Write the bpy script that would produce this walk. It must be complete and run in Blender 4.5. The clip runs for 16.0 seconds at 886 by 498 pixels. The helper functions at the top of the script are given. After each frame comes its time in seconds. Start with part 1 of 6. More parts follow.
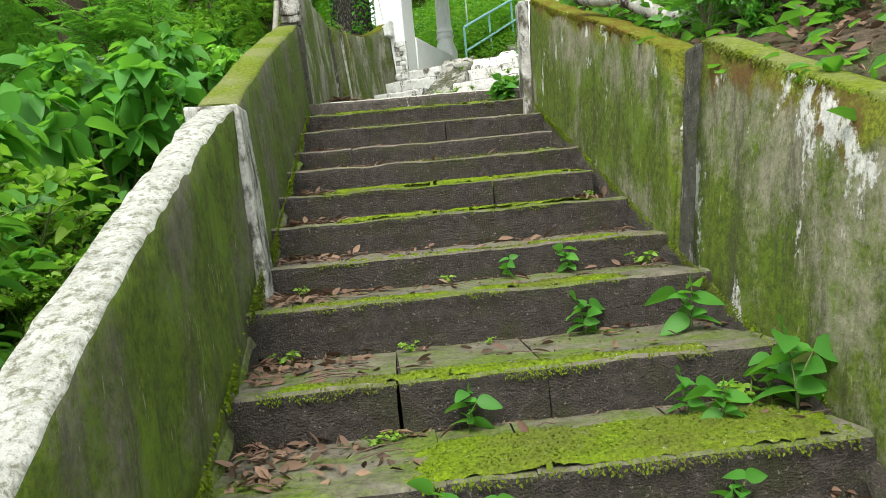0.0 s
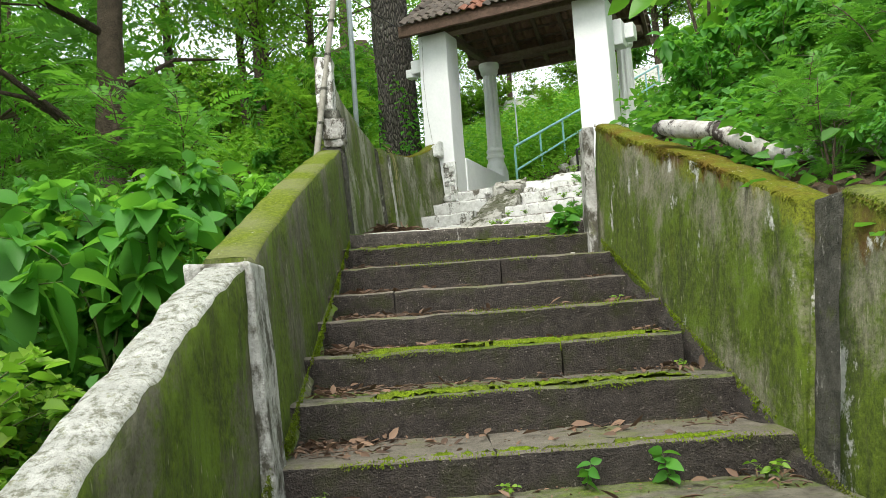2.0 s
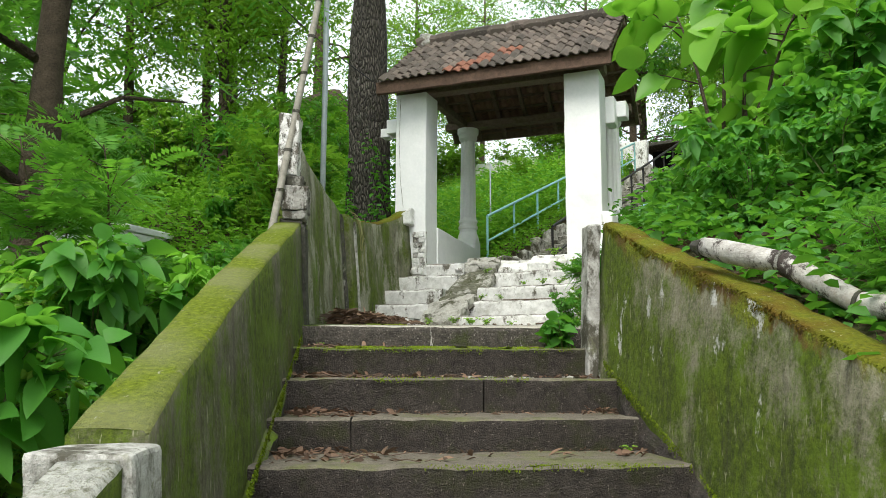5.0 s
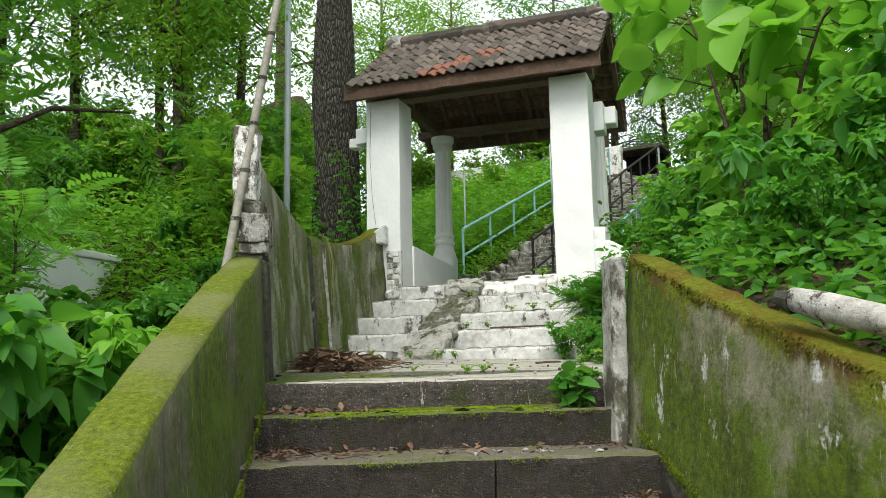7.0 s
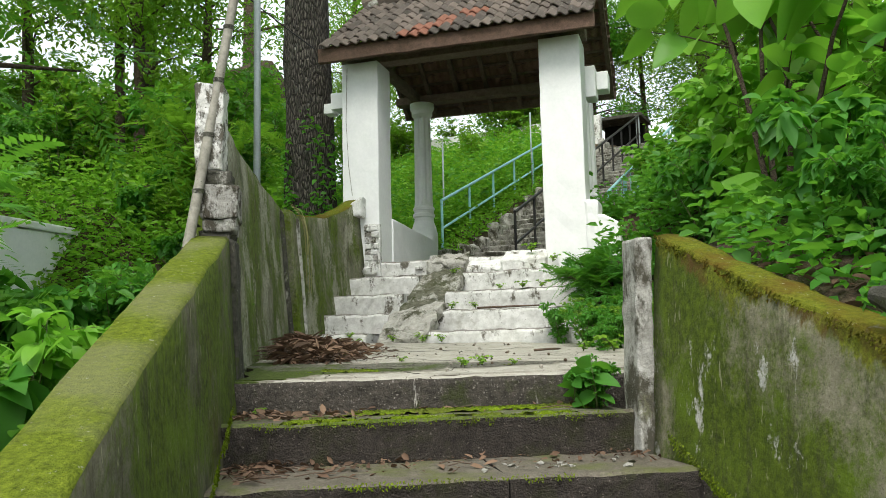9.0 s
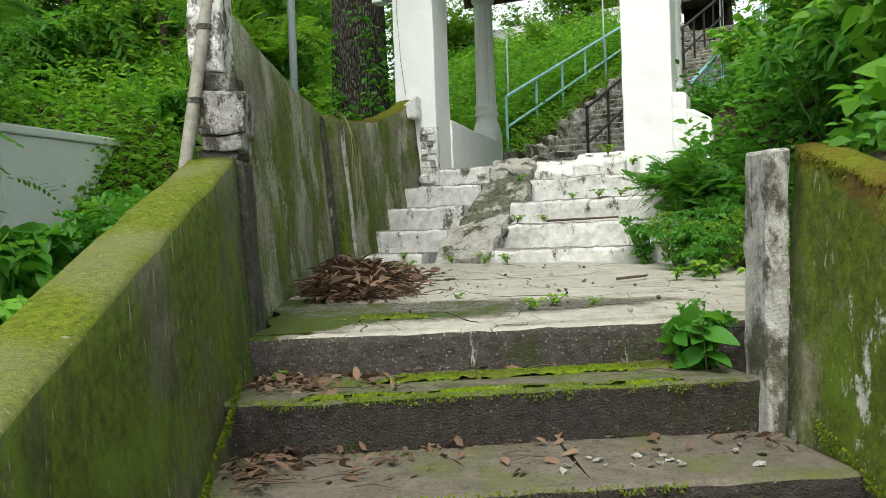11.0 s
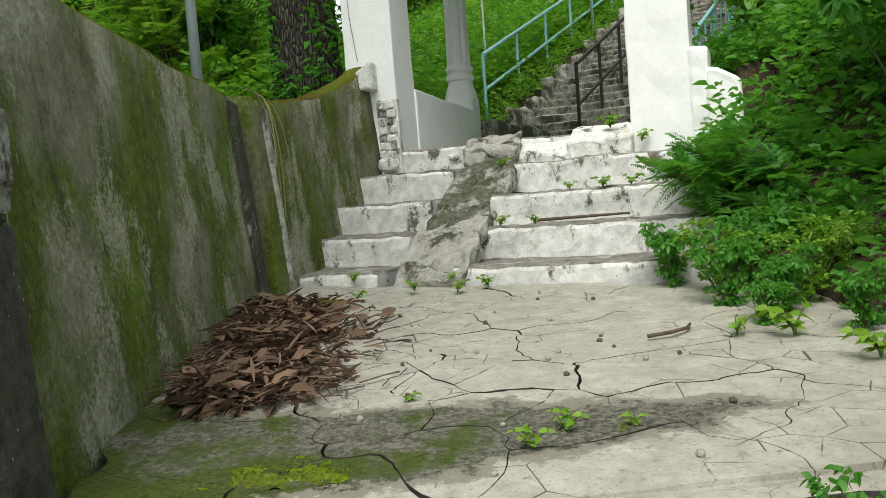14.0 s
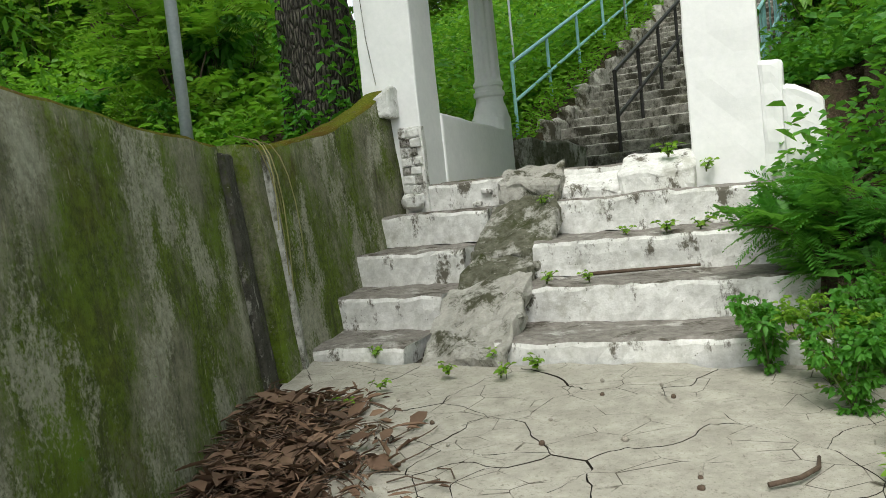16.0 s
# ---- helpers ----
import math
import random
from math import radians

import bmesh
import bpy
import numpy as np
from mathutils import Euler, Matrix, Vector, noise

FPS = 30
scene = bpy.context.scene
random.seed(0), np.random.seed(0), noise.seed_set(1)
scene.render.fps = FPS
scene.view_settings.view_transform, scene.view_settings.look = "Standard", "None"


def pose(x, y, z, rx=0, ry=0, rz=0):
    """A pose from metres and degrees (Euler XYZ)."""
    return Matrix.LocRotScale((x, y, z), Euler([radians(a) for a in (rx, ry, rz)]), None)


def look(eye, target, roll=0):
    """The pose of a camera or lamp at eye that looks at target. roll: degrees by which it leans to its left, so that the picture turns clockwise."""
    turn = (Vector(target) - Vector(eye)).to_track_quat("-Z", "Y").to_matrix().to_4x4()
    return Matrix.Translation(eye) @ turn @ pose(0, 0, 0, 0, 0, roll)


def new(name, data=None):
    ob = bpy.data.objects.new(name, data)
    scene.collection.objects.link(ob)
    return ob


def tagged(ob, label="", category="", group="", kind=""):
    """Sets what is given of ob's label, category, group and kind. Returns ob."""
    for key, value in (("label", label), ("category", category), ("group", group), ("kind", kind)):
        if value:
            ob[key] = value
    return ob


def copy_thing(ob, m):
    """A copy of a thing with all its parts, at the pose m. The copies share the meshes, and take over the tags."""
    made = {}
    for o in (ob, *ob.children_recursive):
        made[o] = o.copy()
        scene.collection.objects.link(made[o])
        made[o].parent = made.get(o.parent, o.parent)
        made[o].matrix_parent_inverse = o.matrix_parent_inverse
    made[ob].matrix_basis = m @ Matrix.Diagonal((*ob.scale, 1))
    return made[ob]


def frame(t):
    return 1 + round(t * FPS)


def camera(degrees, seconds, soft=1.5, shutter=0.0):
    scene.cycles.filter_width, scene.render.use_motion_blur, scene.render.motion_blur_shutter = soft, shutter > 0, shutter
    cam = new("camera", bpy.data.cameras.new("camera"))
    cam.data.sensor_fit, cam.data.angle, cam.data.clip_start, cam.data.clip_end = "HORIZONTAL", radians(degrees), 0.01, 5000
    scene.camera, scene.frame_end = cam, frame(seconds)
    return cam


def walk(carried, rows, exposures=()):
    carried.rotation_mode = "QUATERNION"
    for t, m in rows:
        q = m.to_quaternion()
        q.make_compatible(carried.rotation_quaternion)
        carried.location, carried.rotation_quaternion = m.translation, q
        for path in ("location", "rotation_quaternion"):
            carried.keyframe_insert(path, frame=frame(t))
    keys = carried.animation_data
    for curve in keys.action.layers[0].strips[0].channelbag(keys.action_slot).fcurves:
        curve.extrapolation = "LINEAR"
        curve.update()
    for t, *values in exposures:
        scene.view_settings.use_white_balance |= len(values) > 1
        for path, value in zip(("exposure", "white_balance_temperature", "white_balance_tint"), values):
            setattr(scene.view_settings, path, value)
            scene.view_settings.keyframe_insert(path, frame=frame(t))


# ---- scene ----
cam = camera(58.4, 16.0, 0.7)
PATH = [
    (0, (0.073, 0.326, 1.566), (0.204, 2.317, 1.439), -5.3),
    (0.5, (0.135, 0.598, 1.528), (0.232, 2.592, 1.411), -5.0),
    (1, (0.164, 0.724, 1.72), (0.217, 2.722, 1.647), -4.6),
    (1.5, (0.133, 0.85, 1.798), (0.17, 2.85, 1.795), -4.5),
    (2, (0.084, 1.15, 1.854), (0.127, 3.144, 2.01), -4.1),
    (2.5, (0.044, 1.206, 2.032), (0.096, 3.196, 2.222), -3.8),
    (3, (0.052, 1.377, 2.021), (0.152, 3.365, 2.215), -3.1),
    (3.5, (0.095, 1.668, 2.087), (0.209, 3.655, 2.279), -2.4),
    (4, (0.101, 1.765, 2.217), (0.223, 3.751, 2.415), -1.5),
    (4.5, (0.079, 1.894, 2.228), (0.204, 3.877, 2.454), -1.4),
    (5, (0.0, 2.146, 2.299), (0.154, 4.12, 2.584), 0.2),
    (5.2, (-0.006, 2.219, 2.363), (0.291, 4.175, 2.657), -0.0),
    (7.3, (-0.097, 3.202, 2.64), (0.111, 5.169, 2.939), -1.8),
    (7.5, (-0.109, 3.271, 2.631), (0.055, 5.241, 2.931), -1.8),
    (8, (-0.159, 3.505, 2.684), (-0.022, 5.479, 2.971), -2.1),
    (8.5, (-0.151, 3.539, 2.811), (0.079, 5.51, 3.062), -2.7),
    (9, (-0.142, 3.723, 2.777), (0.172, 5.686, 2.998), -1.3),
    (9.5, (-0.054, 4.112, 2.808), (0.257, 6.078, 3.013), -0.9),
    (10, (-0.069, 4.252, 2.917), (0.24, 6.226, 3.013), -2.2),
    (10.2, (-0.089, 4.301, 2.922), (0.192, 6.281, 2.934), -1.8),
    (12.3, (0.255, 5.321, 3.069), (0.241, 7.32, 3.001), -4.4),
    (12.5, (0.223, 5.423, 3.068), (0.203, 7.421, 2.987), -4.3),
    (13, (0.161, 5.679, 3.241), (0.184, 7.677, 3.164), -4.2),
    (13.5, (0.207, 5.922, 3.209), (0.347, 7.913, 3.081), -4.7),
    (14, (0.329, 6.244, 3.342), (0.499, 8.232, 3.195), -4.4),
    (14.5, (0.308, 6.444, 3.365), (0.471, 8.422, 3.12), -4.4),
    (15, (0.261, 6.67, 3.563), (0.414, 8.65, 3.323), -4.6),
    (15.5, (0.279, 6.871, 3.584), (0.461, 8.852, 3.376), -6.2),
    (16, (0.381, 7.107, 3.684), (0.484, 9.098, 3.535), -5.9),
]
walk(cam, [(t, look(eye, target, roll)) for t, eye, target, roll in PATH], [(0, 1.15), (1.5, 1.0), (3.5, 0.82), (9, 0.62), (12.5, 0.70), (14.5, 0.47), (16, 0.45)])


# ---- world and light ----
world = bpy.data.worlds.new("world")
scene.world = world
world.use_nodes = True
wn = world.node_tree
sky = wn.nodes.new("ShaderNodeTexSky")
sky.sky_type = 'NISHITA'
sky.sun_disc = False
sky.sun_elevation = radians(58)
sky.sun_rotation = radians(200)
sky.dust_density = 4.0
cloud = wn.nodes.new("ShaderNodeMix")
cloud.data_type = 'RGBA'
cloud.inputs[0].default_value = 0.65
cloud.inputs[7].default_value = (8.7, 9.3, 9.2, 1)
wn.links.new(sky.outputs[0], cloud.inputs[6])
wn.links.new(cloud.outputs[2], wn.nodes["Background"].inputs[0])
wn.nodes["Background"].inputs[1].default_value = 0.12
sun_data = bpy.data.lights.new("sun", 'SUN')
sun_data.energy = 2.2
sun_data.angle = radians(30)
sun_data.color = (1.0, 0.98, 0.91)
sun = new("sun", sun_data)
sun.matrix_world = look((-6, -10, 30), (0, 8, 3))


# ---- node helpers and materials ----
class Nodes:
    def __init__(self, name):
        self.mat = bpy.data.materials.new(name)
        self.mat.use_nodes = True
        self.t = self.mat.node_tree
        self.bsdf = self.t.nodes["Principled BSDF"]
        self.out = self.t.nodes["Material Output"]

    def put(self, socket, value):
        if hasattr(value, "is_linked"):
            self.t.links.new(value, socket)
        else:
            socket.default_value = value

    def coords(self, local=False, scale=(1, 1, 1)):
        if local:
            src = self.t.nodes.new("ShaderNodeTexCoord").outputs["Object"]
        else:
            src = self.t.nodes.new("ShaderNodeNewGeometry").outputs["Position"]
        m = self.t.nodes.new("ShaderNodeVectorMath")
        m.operation = 'MULTIPLY'
        self.t.links.new(src, m.inputs[0])
        m.inputs[1].default_value = scale
        return m.outputs[0]

    def noise(self, vec, scale, detail=4, rough=0.6):
        n = self.t.nodes.new("ShaderNodeTexNoise")
        n.inputs["Scale"].default_value = scale
        n.inputs["Detail"].default_value = detail
        n.inputs["Roughness"].default_value = rough
        self.t.links.new(vec, n.inputs["Vector"])
        return n.outputs["Fac"]

    def voronoi(self, vec, scale, feature='F1'):
        n = self.t.nodes.new("ShaderNodeTexVoronoi")
        n.feature = feature
        n.inputs["Scale"].default_value = scale
        self.t.links.new(vec, n.inputs["Vector"])
        return n.outputs["Distance"]

    def step(self, fac, lo, hi):
        n = self.t.nodes.new("ShaderNodeMapRange")
        n.inputs["From Min"].default_value = lo
        n.inputs["From Max"].default_value = hi
        self.t.links.new(fac, n.inputs["Value"])
        return n.outputs[0]

    def math(self, op, a, b):
        n = self.t.nodes.new("ShaderNodeMath")
        n.operation = op
        self.put(n.inputs[0], a)
        self.put(n.inputs[1], b)
        return n.outputs[0]

    def mix(self, fac, a, b):
        n = self.t.nodes.new("ShaderNodeMix")
        n.data_type = 'RGBA'
        self.put(n.inputs[0], fac)
        self.put(n.inputs[6], a if hasattr(a, "is_linked") else (*a, 1))
        self.put(n.inputs[7], b if hasattr(b, "is_linked") else (*b, 1))
        return n.outputs[2]

    def island(self):
        return self.t.nodes.new("ShaderNodeNewGeometry").outputs["Random Per Island"]

    def random(self):
        return self.t.nodes.new("ShaderNodeObjectInfo").outputs["Random"]

    def up(self):
        n = self.t.nodes.new("ShaderNodeSeparateXYZ")
        self.t.links.new(self.t.nodes.new("ShaderNodeNewGeometry").outputs["Normal"], n.inputs[0])
        return n.outputs[2]

    def height(self):
        n = self.t.nodes.new("ShaderNodeSeparateXYZ")
        self.t.links.new(self.t.nodes.new("ShaderNodeNewGeometry").outputs["Position"], n.inputs[0])
        return n.outputs[2]

    def finish(self, colour, rough=0.85, bump=None, strength=0.4, depth=0.01, metal=0.0, spec=0.3):
        self.put(self.bsdf.inputs["Base Color"], colour if hasattr(colour, "is_linked") else (*colour, 1))
        self.put(self.bsdf.inputs["Roughness"], rough)
        self.bsdf.inputs["Metallic"].default_value = metal
        self.bsdf.inputs["Specular IOR Level"].default_value = spec
        if bump is not None:
            b = self.t.nodes.new("ShaderNodeBump")
            b.inputs["Strength"].default_value = strength
            b.inputs["Distance"].default_value = depth
            self.t.links.new(bump, b.inputs["Height"])
            self.t.links.new(b.outputs[0], self.bsdf.inputs["Normal"])
        return self.mat


def wall_material(name, moss_lo, moss_hi, lime_lo, lime_hi, grey, grey_dark, pale=(0.44, 0.43, 0.38), crest=None, grit=0.30):
    """Weathered render: grey cement, moss that follows the damp, dark streaks, patches of old limewash."""
    n = Nodes(name)
    p = n.coords()
    streak = n.coords(scale=(1, 1, 0.75))
    run = n.coords(scale=(1, 1, 0.2))
    fine = n.noise(p, 55, 5, 0.7)
    col = n.mix(n.step(n.noise(p, 13, 8, 0.8), 0.32, 0.66), grey_dark, grey)
    moss = n.mix(n.step(n.noise(p, 24, 7, 0.8), 0.33, 0.66), (0.028, 0.046, 0.004), (0.115, 0.165, 0.010))
    moss = n.mix(n.step(n.noise(p, 3.1, 4, 0.6), 0.52, 0.68), moss, (0.105, 0.165, 0.010))
    mask = n.math('ADD', n.noise(streak, 1.5, 7, 0.68), n.math('MULTIPLY', n.noise(p, 42, 6, 0.8), 0.32))
    col = n.mix(n.step(mask, moss_lo + 0.12, moss_hi + 0.06), col, moss)
    dark = n.step(n.math('ADD', n.noise(run, 6.5, 7, 0.8), n.math('MULTIPLY', n.noise(p, 70, 4, 0.7), 0.2)), 0.60, 0.76)
    col = n.mix(n.math('MULTIPLY', dark, 0.7), col, (0.035, 0.032, 0.02))
    rust = n.step(n.noise(p, 1.3, 3), 0.62, 0.75)
    col = n.mix(n.math('MULTIPLY', rust, 0.25), col, (0.12, 0.06, 0.02))
    drip = n.step(n.math('ADD', n.noise(n.coords(scale=(1, 1, 0.22)), 46, 3, 0.6), n.math('MULTIPLY', n.noise(p, 4.5, 3), 0.25)), 0.78, 0.83)
    col = n.mix(n.math('MULTIPLY', drip, 0.75), col, (0.27, 0.27, 0.17))
    pits = n.step(n.noise(p, 95, 3, 0.65), 0.60, 0.68)
    col = n.mix(n.math('MULTIPLY', pits, 0.5), col, (0.022, 0.022, 0.010))
    if crest:
        xyz_ = n.t.nodes.new("ShaderNodeSeparateXYZ")
        n.t.links.new(p, xyz_.inputs[0])
        below = n.math('SUBTRACT', n.math('ADD', n.math('MULTIPLY', xyz_.outputs[1], crest[1]), crest[0]), xyz_.outputs[2])
        creep = n.math('SUBTRACT', n.math('ADD', n.math('MULTIPLY', n.noise(n.coords(scale=(1, 1, 0.45)), 3.4, 7, 0.7), 0.62), n.math('MULTIPLY', n.noise(p, 38, 4, 0.7), 0.10)), n.math('ADD', below, 0.22))
        tuft = n.mix(n.step(n.noise(p, 60, 5, 0.8), 0.34, 0.66), (0.045, 0.05, 0.006), (0.20, 0.235, 0.014))
        tuft = n.mix(n.step(n.noise(p, 2.1, 5, 0.7), 0.46, 0.60), tuft, (0.10, 0.055, 0.016))
        col = n.mix(n.step(creep, 0.0, 0.05), col, tuft)
    lime = n.step(n.math('ADD', n.noise(n.coords(scale=(1, 1, 0.55)), 2.6, 9, 0.66), n.math('MULTIPLY', fine, grit)), lime_lo + 0.476 * grit - 0.042, lime_hi + 0.476 * grit - 0.042)
    col = n.mix(lime, col, n.mix(n.step(n.noise(p, 30, 6, 0.75), 0.40, 0.62), tuple(c * 0.62 for c in pale), pale))
    return n.finish(col, 0.9, n.math('ADD', fine, n.math('MULTIPLY', n.noise(p, 12, 4), 1.5)), 0.55, 0.012)


M_WALL_L = wall_material("mossy_wall_left", 0.42, 0.60, 0.72, 0.80, (0.17, 0.16, 0.11), (0.065, 0.062, 0.04), (0.24, 0.235, 0.17))
M_WALL_R = wall_material("mossy_wall_right", 0.43, 0.62, 0.63, 0.665, (0.30, 0.28, 0.20), (0.14, 0.13, 0.085), (0.60, 0.59, 0.55), (0.79, 0.337), 0.13)
M_WALL_H = wall_material("mossy_wall_high", 0.45, 0.65, 0.57, 0.66, (0.27, 0.265, 0.185), (0.11, 0.108, 0.072), (0.36, 0.355, 0.27), None, 0.42)


def moss_material(name, a, b, ochre, amount):
    n = Nodes(name)
    p = n.coords()
    col = n.mix(n.step(n.noise(p, 46, 7, 0.8), 0.33, 0.67), a, b)
    col = n.mix(n.math('MULTIPLY', n.step(n.noise(p, 2.4, 4), 0.42, 0.62), amount), col, ochre)
    col = n.mix(n.step(n.noise(p, 7, 6, 0.75), 0.62, 0.72), col, (0.20, 0.19, 0.15))
    col = n.mix(n.step(n.noise(p, 30, 6, 0.8), 0.62, 0.67), col, (0.36, 0.36, 0.29))
    return n.finish(col, 0.95, n.noise(p, 90, 4, 0.7), 0.9, 0.02, spec=0.1)


M_MOSS = moss_material("bright_moss", (0.05, 0.088, 0.005), (0.22, 0.315, 0.014), (0.10, 0.095, 0.03), 0.55)
M_MOSS_TOP = moss_material("wall_top_moss", (0.055, 0.078, 0.008), (0.21, 0.265, 0.026), (0.22, 0.215, 0.12), 0.5)
M_MOSS_OCHRE = moss_material("ochre_moss", (0.06, 0.075, 0.008), (0.21, 0.23, 0.02), (0.13, 0.065, 0.015), 0.85)


def plain(name, a, b, scale=12, rough=0.85, fleck=None, fleck_at=0.64, bump=0.4, depth=0.008, local=False, metal=0.0, wear=None):
    n = Nodes(name)
    p = n.coords(local)
    f = n.step(n.math('ADD', n.math('MULTIPLY', n.noise(p, scale, 6, 0.75), 0.6), n.math('MULTIPLY', n.noise(p, scale * 7, 3, 0.6), 0.4)), 0.34, 0.66)
    col = n.mix(f, a, b)
    if wear:
        col = n.mix(n.math('MULTIPLY', n.step(n.noise(p, scale * 0.22, 6, 0.7), 0.5, 0.66), 0.8), col, wear)
    if fleck:
        col = n.mix(n.step(n.noise(p, 70, 3, 0.6), fleck_at, fleck_at + 0.06), col, fleck)
    return n.finish(col, rough, n.math('ADD', f, n.noise(p, scale * 6, 3)), bump, depth, metal)


def stained(name, a, b, stain, lo, hi, moss=None, scale=5.0, bump=0.6, depth=0.01, rough=0.88):
    """Old limewash or cement with ragged dark stains that run down, fine chips and a trace of moss."""
    n = Nodes(name)
    p = n.coords()
    col = n.mix(n.step(n.noise(p, 14, 7, 0.75), 0.34, 0.66), a, b)
    ragged_ = n.math('ADD', n.noise(n.coords(scale=(1, 1, 0.55)), scale, 8, 0.72), n.math('MULTIPLY', n.noise(p, 48, 5, 0.75), 0.16))
    if moss:
        col = n.mix(n.step(n.math('ADD', n.noise(p, scale * 0.8, 7, 0.75), 0.0), 0.55, 0.66), col, moss)
    col = n.mix(n.step(ragged_, lo, hi), col, stain)
    chip = n.step(n.voronoi(p, 34), 0.16, 0.10)
    col = n.mix(n.math('MULTIPLY', chip, n.step(n.noise(p, 9, 4), 0.52, 0.60)), col, stain)
    return n.finish(col, rough, n.math('ADD', n.math('MULTIPLY', ragged_, 1.5), n.noise(p, 70, 4, 0.7)), bump, depth)


# step fronts: darker base colours than the treads, with pale flecks
M_RISER = plain("dark_riser_concrete", (0.028, 0.024, 0.021), (0.105, 0.088, 0.075), 19, 0.9, (0.21, 0.185, 0.155), 0.63, 1.0, 0.024, wear=(0.055, 0.06, 0.02))
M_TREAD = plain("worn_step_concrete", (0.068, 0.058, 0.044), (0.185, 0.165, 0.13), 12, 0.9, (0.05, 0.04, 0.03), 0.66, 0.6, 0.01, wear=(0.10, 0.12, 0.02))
n = Nodes("mossy_step_concrete")
p = n.coords()
tread_col = n.mix(n.step(n.noise(p, 10, 7, 0.75), 0.34, 0.66), (0.062, 0.055, 0.04), (0.18, 0.165, 0.125))
tread_col = n.mix(n.step(n.noise(p, 45, 5, 0.7), 0.60, 0.68), tread_col, (0.05, 0.04, 0.03))
film_ = n.math('ADD', n.noise(n.coords(scale=(0.7, 1.6, 1)), 2.6, 8, 0.7), n.math('MULTIPLY', n.noise(p, 55, 5, 0.8), 0.22))
film_col = n.mix(n.step(n.noise(p, 40, 6, 0.8), 0.35, 0.66), (0.035, 0.055, 0.006), (0.13, 0.19, 0.014))
tread_col = n.mix(n.step(film_, 0.56, 0.72), tread_col, film_col)
M_TREAD_MOSS = n.finish(tread_col, 0.92, n.noise(p, 60, 5, 0.75), 0.8, 0.012)
M_LIMETOP = stained("flaking_limewash", (0.42, 0.42, 0.37), (0.72, 0.72, 0.66), (0.21, 0.21, 0.145), 0.57, 0.70, (0.32, 0.33, 0.20), 34.0, 1.0, 0.02)
n = Nodes("cream_limewashed_concrete")
p = n.coords()
xyz = n.t.nodes.new("ShaderNodeSeparateXYZ")
n.t.links.new(p, xyz.inputs[0])
slab = n.mix(n.step(n.noise(p, 7, 7, 0.75), 0.33, 0.67), (0.27, 0.255, 0.215), (0.45, 0.43, 0.375))
slab = n.mix(n.step(n.noise(p, 2.2, 6, 0.7), 0.52, 0.66), slab, (0.33, 0.31, 0.265))
slab = n.mix(n.math('MULTIPLY', n.step(n.noise(p, 26, 7, 0.82), 0.56, 0.66), 0.75), slab, (0.15, 0.135, 0.105))
hair = n.step(n.voronoi(n.coords(scale=(1, 1.25, 1)), 4.6, 'DISTANCE_TO_EDGE'), 0.014, 0.004)
slab = n.mix(n.math('MULTIPLY', hair, n.step(n.noise(p, 2.6, 5, 0.7), 0.47, 0.55)), slab, (0.07, 0.06, 0.045))
slab = n.mix(n.math('MULTIPLY', n.step(n.noise(p, 75, 4, 0.7), 0.58, 0.66), 0.6), slab, (0.16, 0.145, 0.115))
# bare strip behind the front edge where the limewash has worn through to mossy concrete
off_line = n.math('ABSOLUTE', n.math('SUBTRACT', xyz.outputs[1], n.math('SUBTRACT', 8.60, n.math('MULTIPLY', xyz.outputs[0], 0.02))), 0.0)
half = n.math('MINIMUM', n.math('ADD', n.math('SUBTRACT', 0.34, n.math('MULTIPLY', xyz.outputs[0], 0.18)), n.math('MULTIPLY', n.math('MAXIMUM', n.math('SUBTRACT', -0.1, xyz.outputs[0]), 0.0), 0.6)), n.math('MULTIPLY', n.math('SUBTRACT', 1.5, xyz.outputs[0]), 0.4))
bare = n.math('ADD', n.math('SUBTRACT', half, off_line), n.math('MULTIPLY', n.math('SUBTRACT', n.noise(p, 5, 8, 0.75), 0.5), 0.55))
old_col = n.mix(n.step(n.noise(p, 42, 8, 0.85), 0.42, 0.64), (0.030, 0.028, 0.02), (0.22, 0.21, 0.175))
green = n.mix(n.step(n.noise(p, 60, 5, 0.8), 0.35, 0.65), (0.018, 0.026, 0.004), (0.062, 0.095, 0.008))
old_col = n.mix(n.step(n.math('ADD', n.noise(p, 3.2, 7, 0.7), n.math('MULTIPLY', xyz.outputs[0], -0.16)), 0.44, 0.56), old_col, green)
slab = n.mix(n.step(bare, -0.075, -0.045), slab, (0.20, 0.185, 0.15))
slab = n.mix(n.step(bare, -0.004, 0.008), slab, old_col)
M_SLAB = n.finish(slab, 0.87, n.math('ADD', n.noise(p, 40, 6, 0.75), n.noise(p, 9, 4)), 0.55, 0.008)
M_SLAB_OLD = plain("mossy_bare_concrete", (0.07, 0.07, 0.05), (0.19, 0.18, 0.14), 11, 0.9, (0.36, 0.35, 0.31), 0.64, 0.8, 0.012, wear=(0.09, 0.12, 0.015))
M_WSTEP = stained("limewashed_step", (0.52, 0.52, 0.49), (0.80, 0.80, 0.78), (0.13, 0.12, 0.095), 0.635, 0.70, (0.46, 0.455, 0.41), 5.0, 0.45, 0.008)
M_WTREAD = stained("worn_grey_tread", (0.13, 0.118, 0.104), (0.29, 0.27, 0.245), (0.07, 0.06, 0.045), 0.62, 0.70, (0.48, 0.47, 0.44), 4.0, 0.7, 0.01)
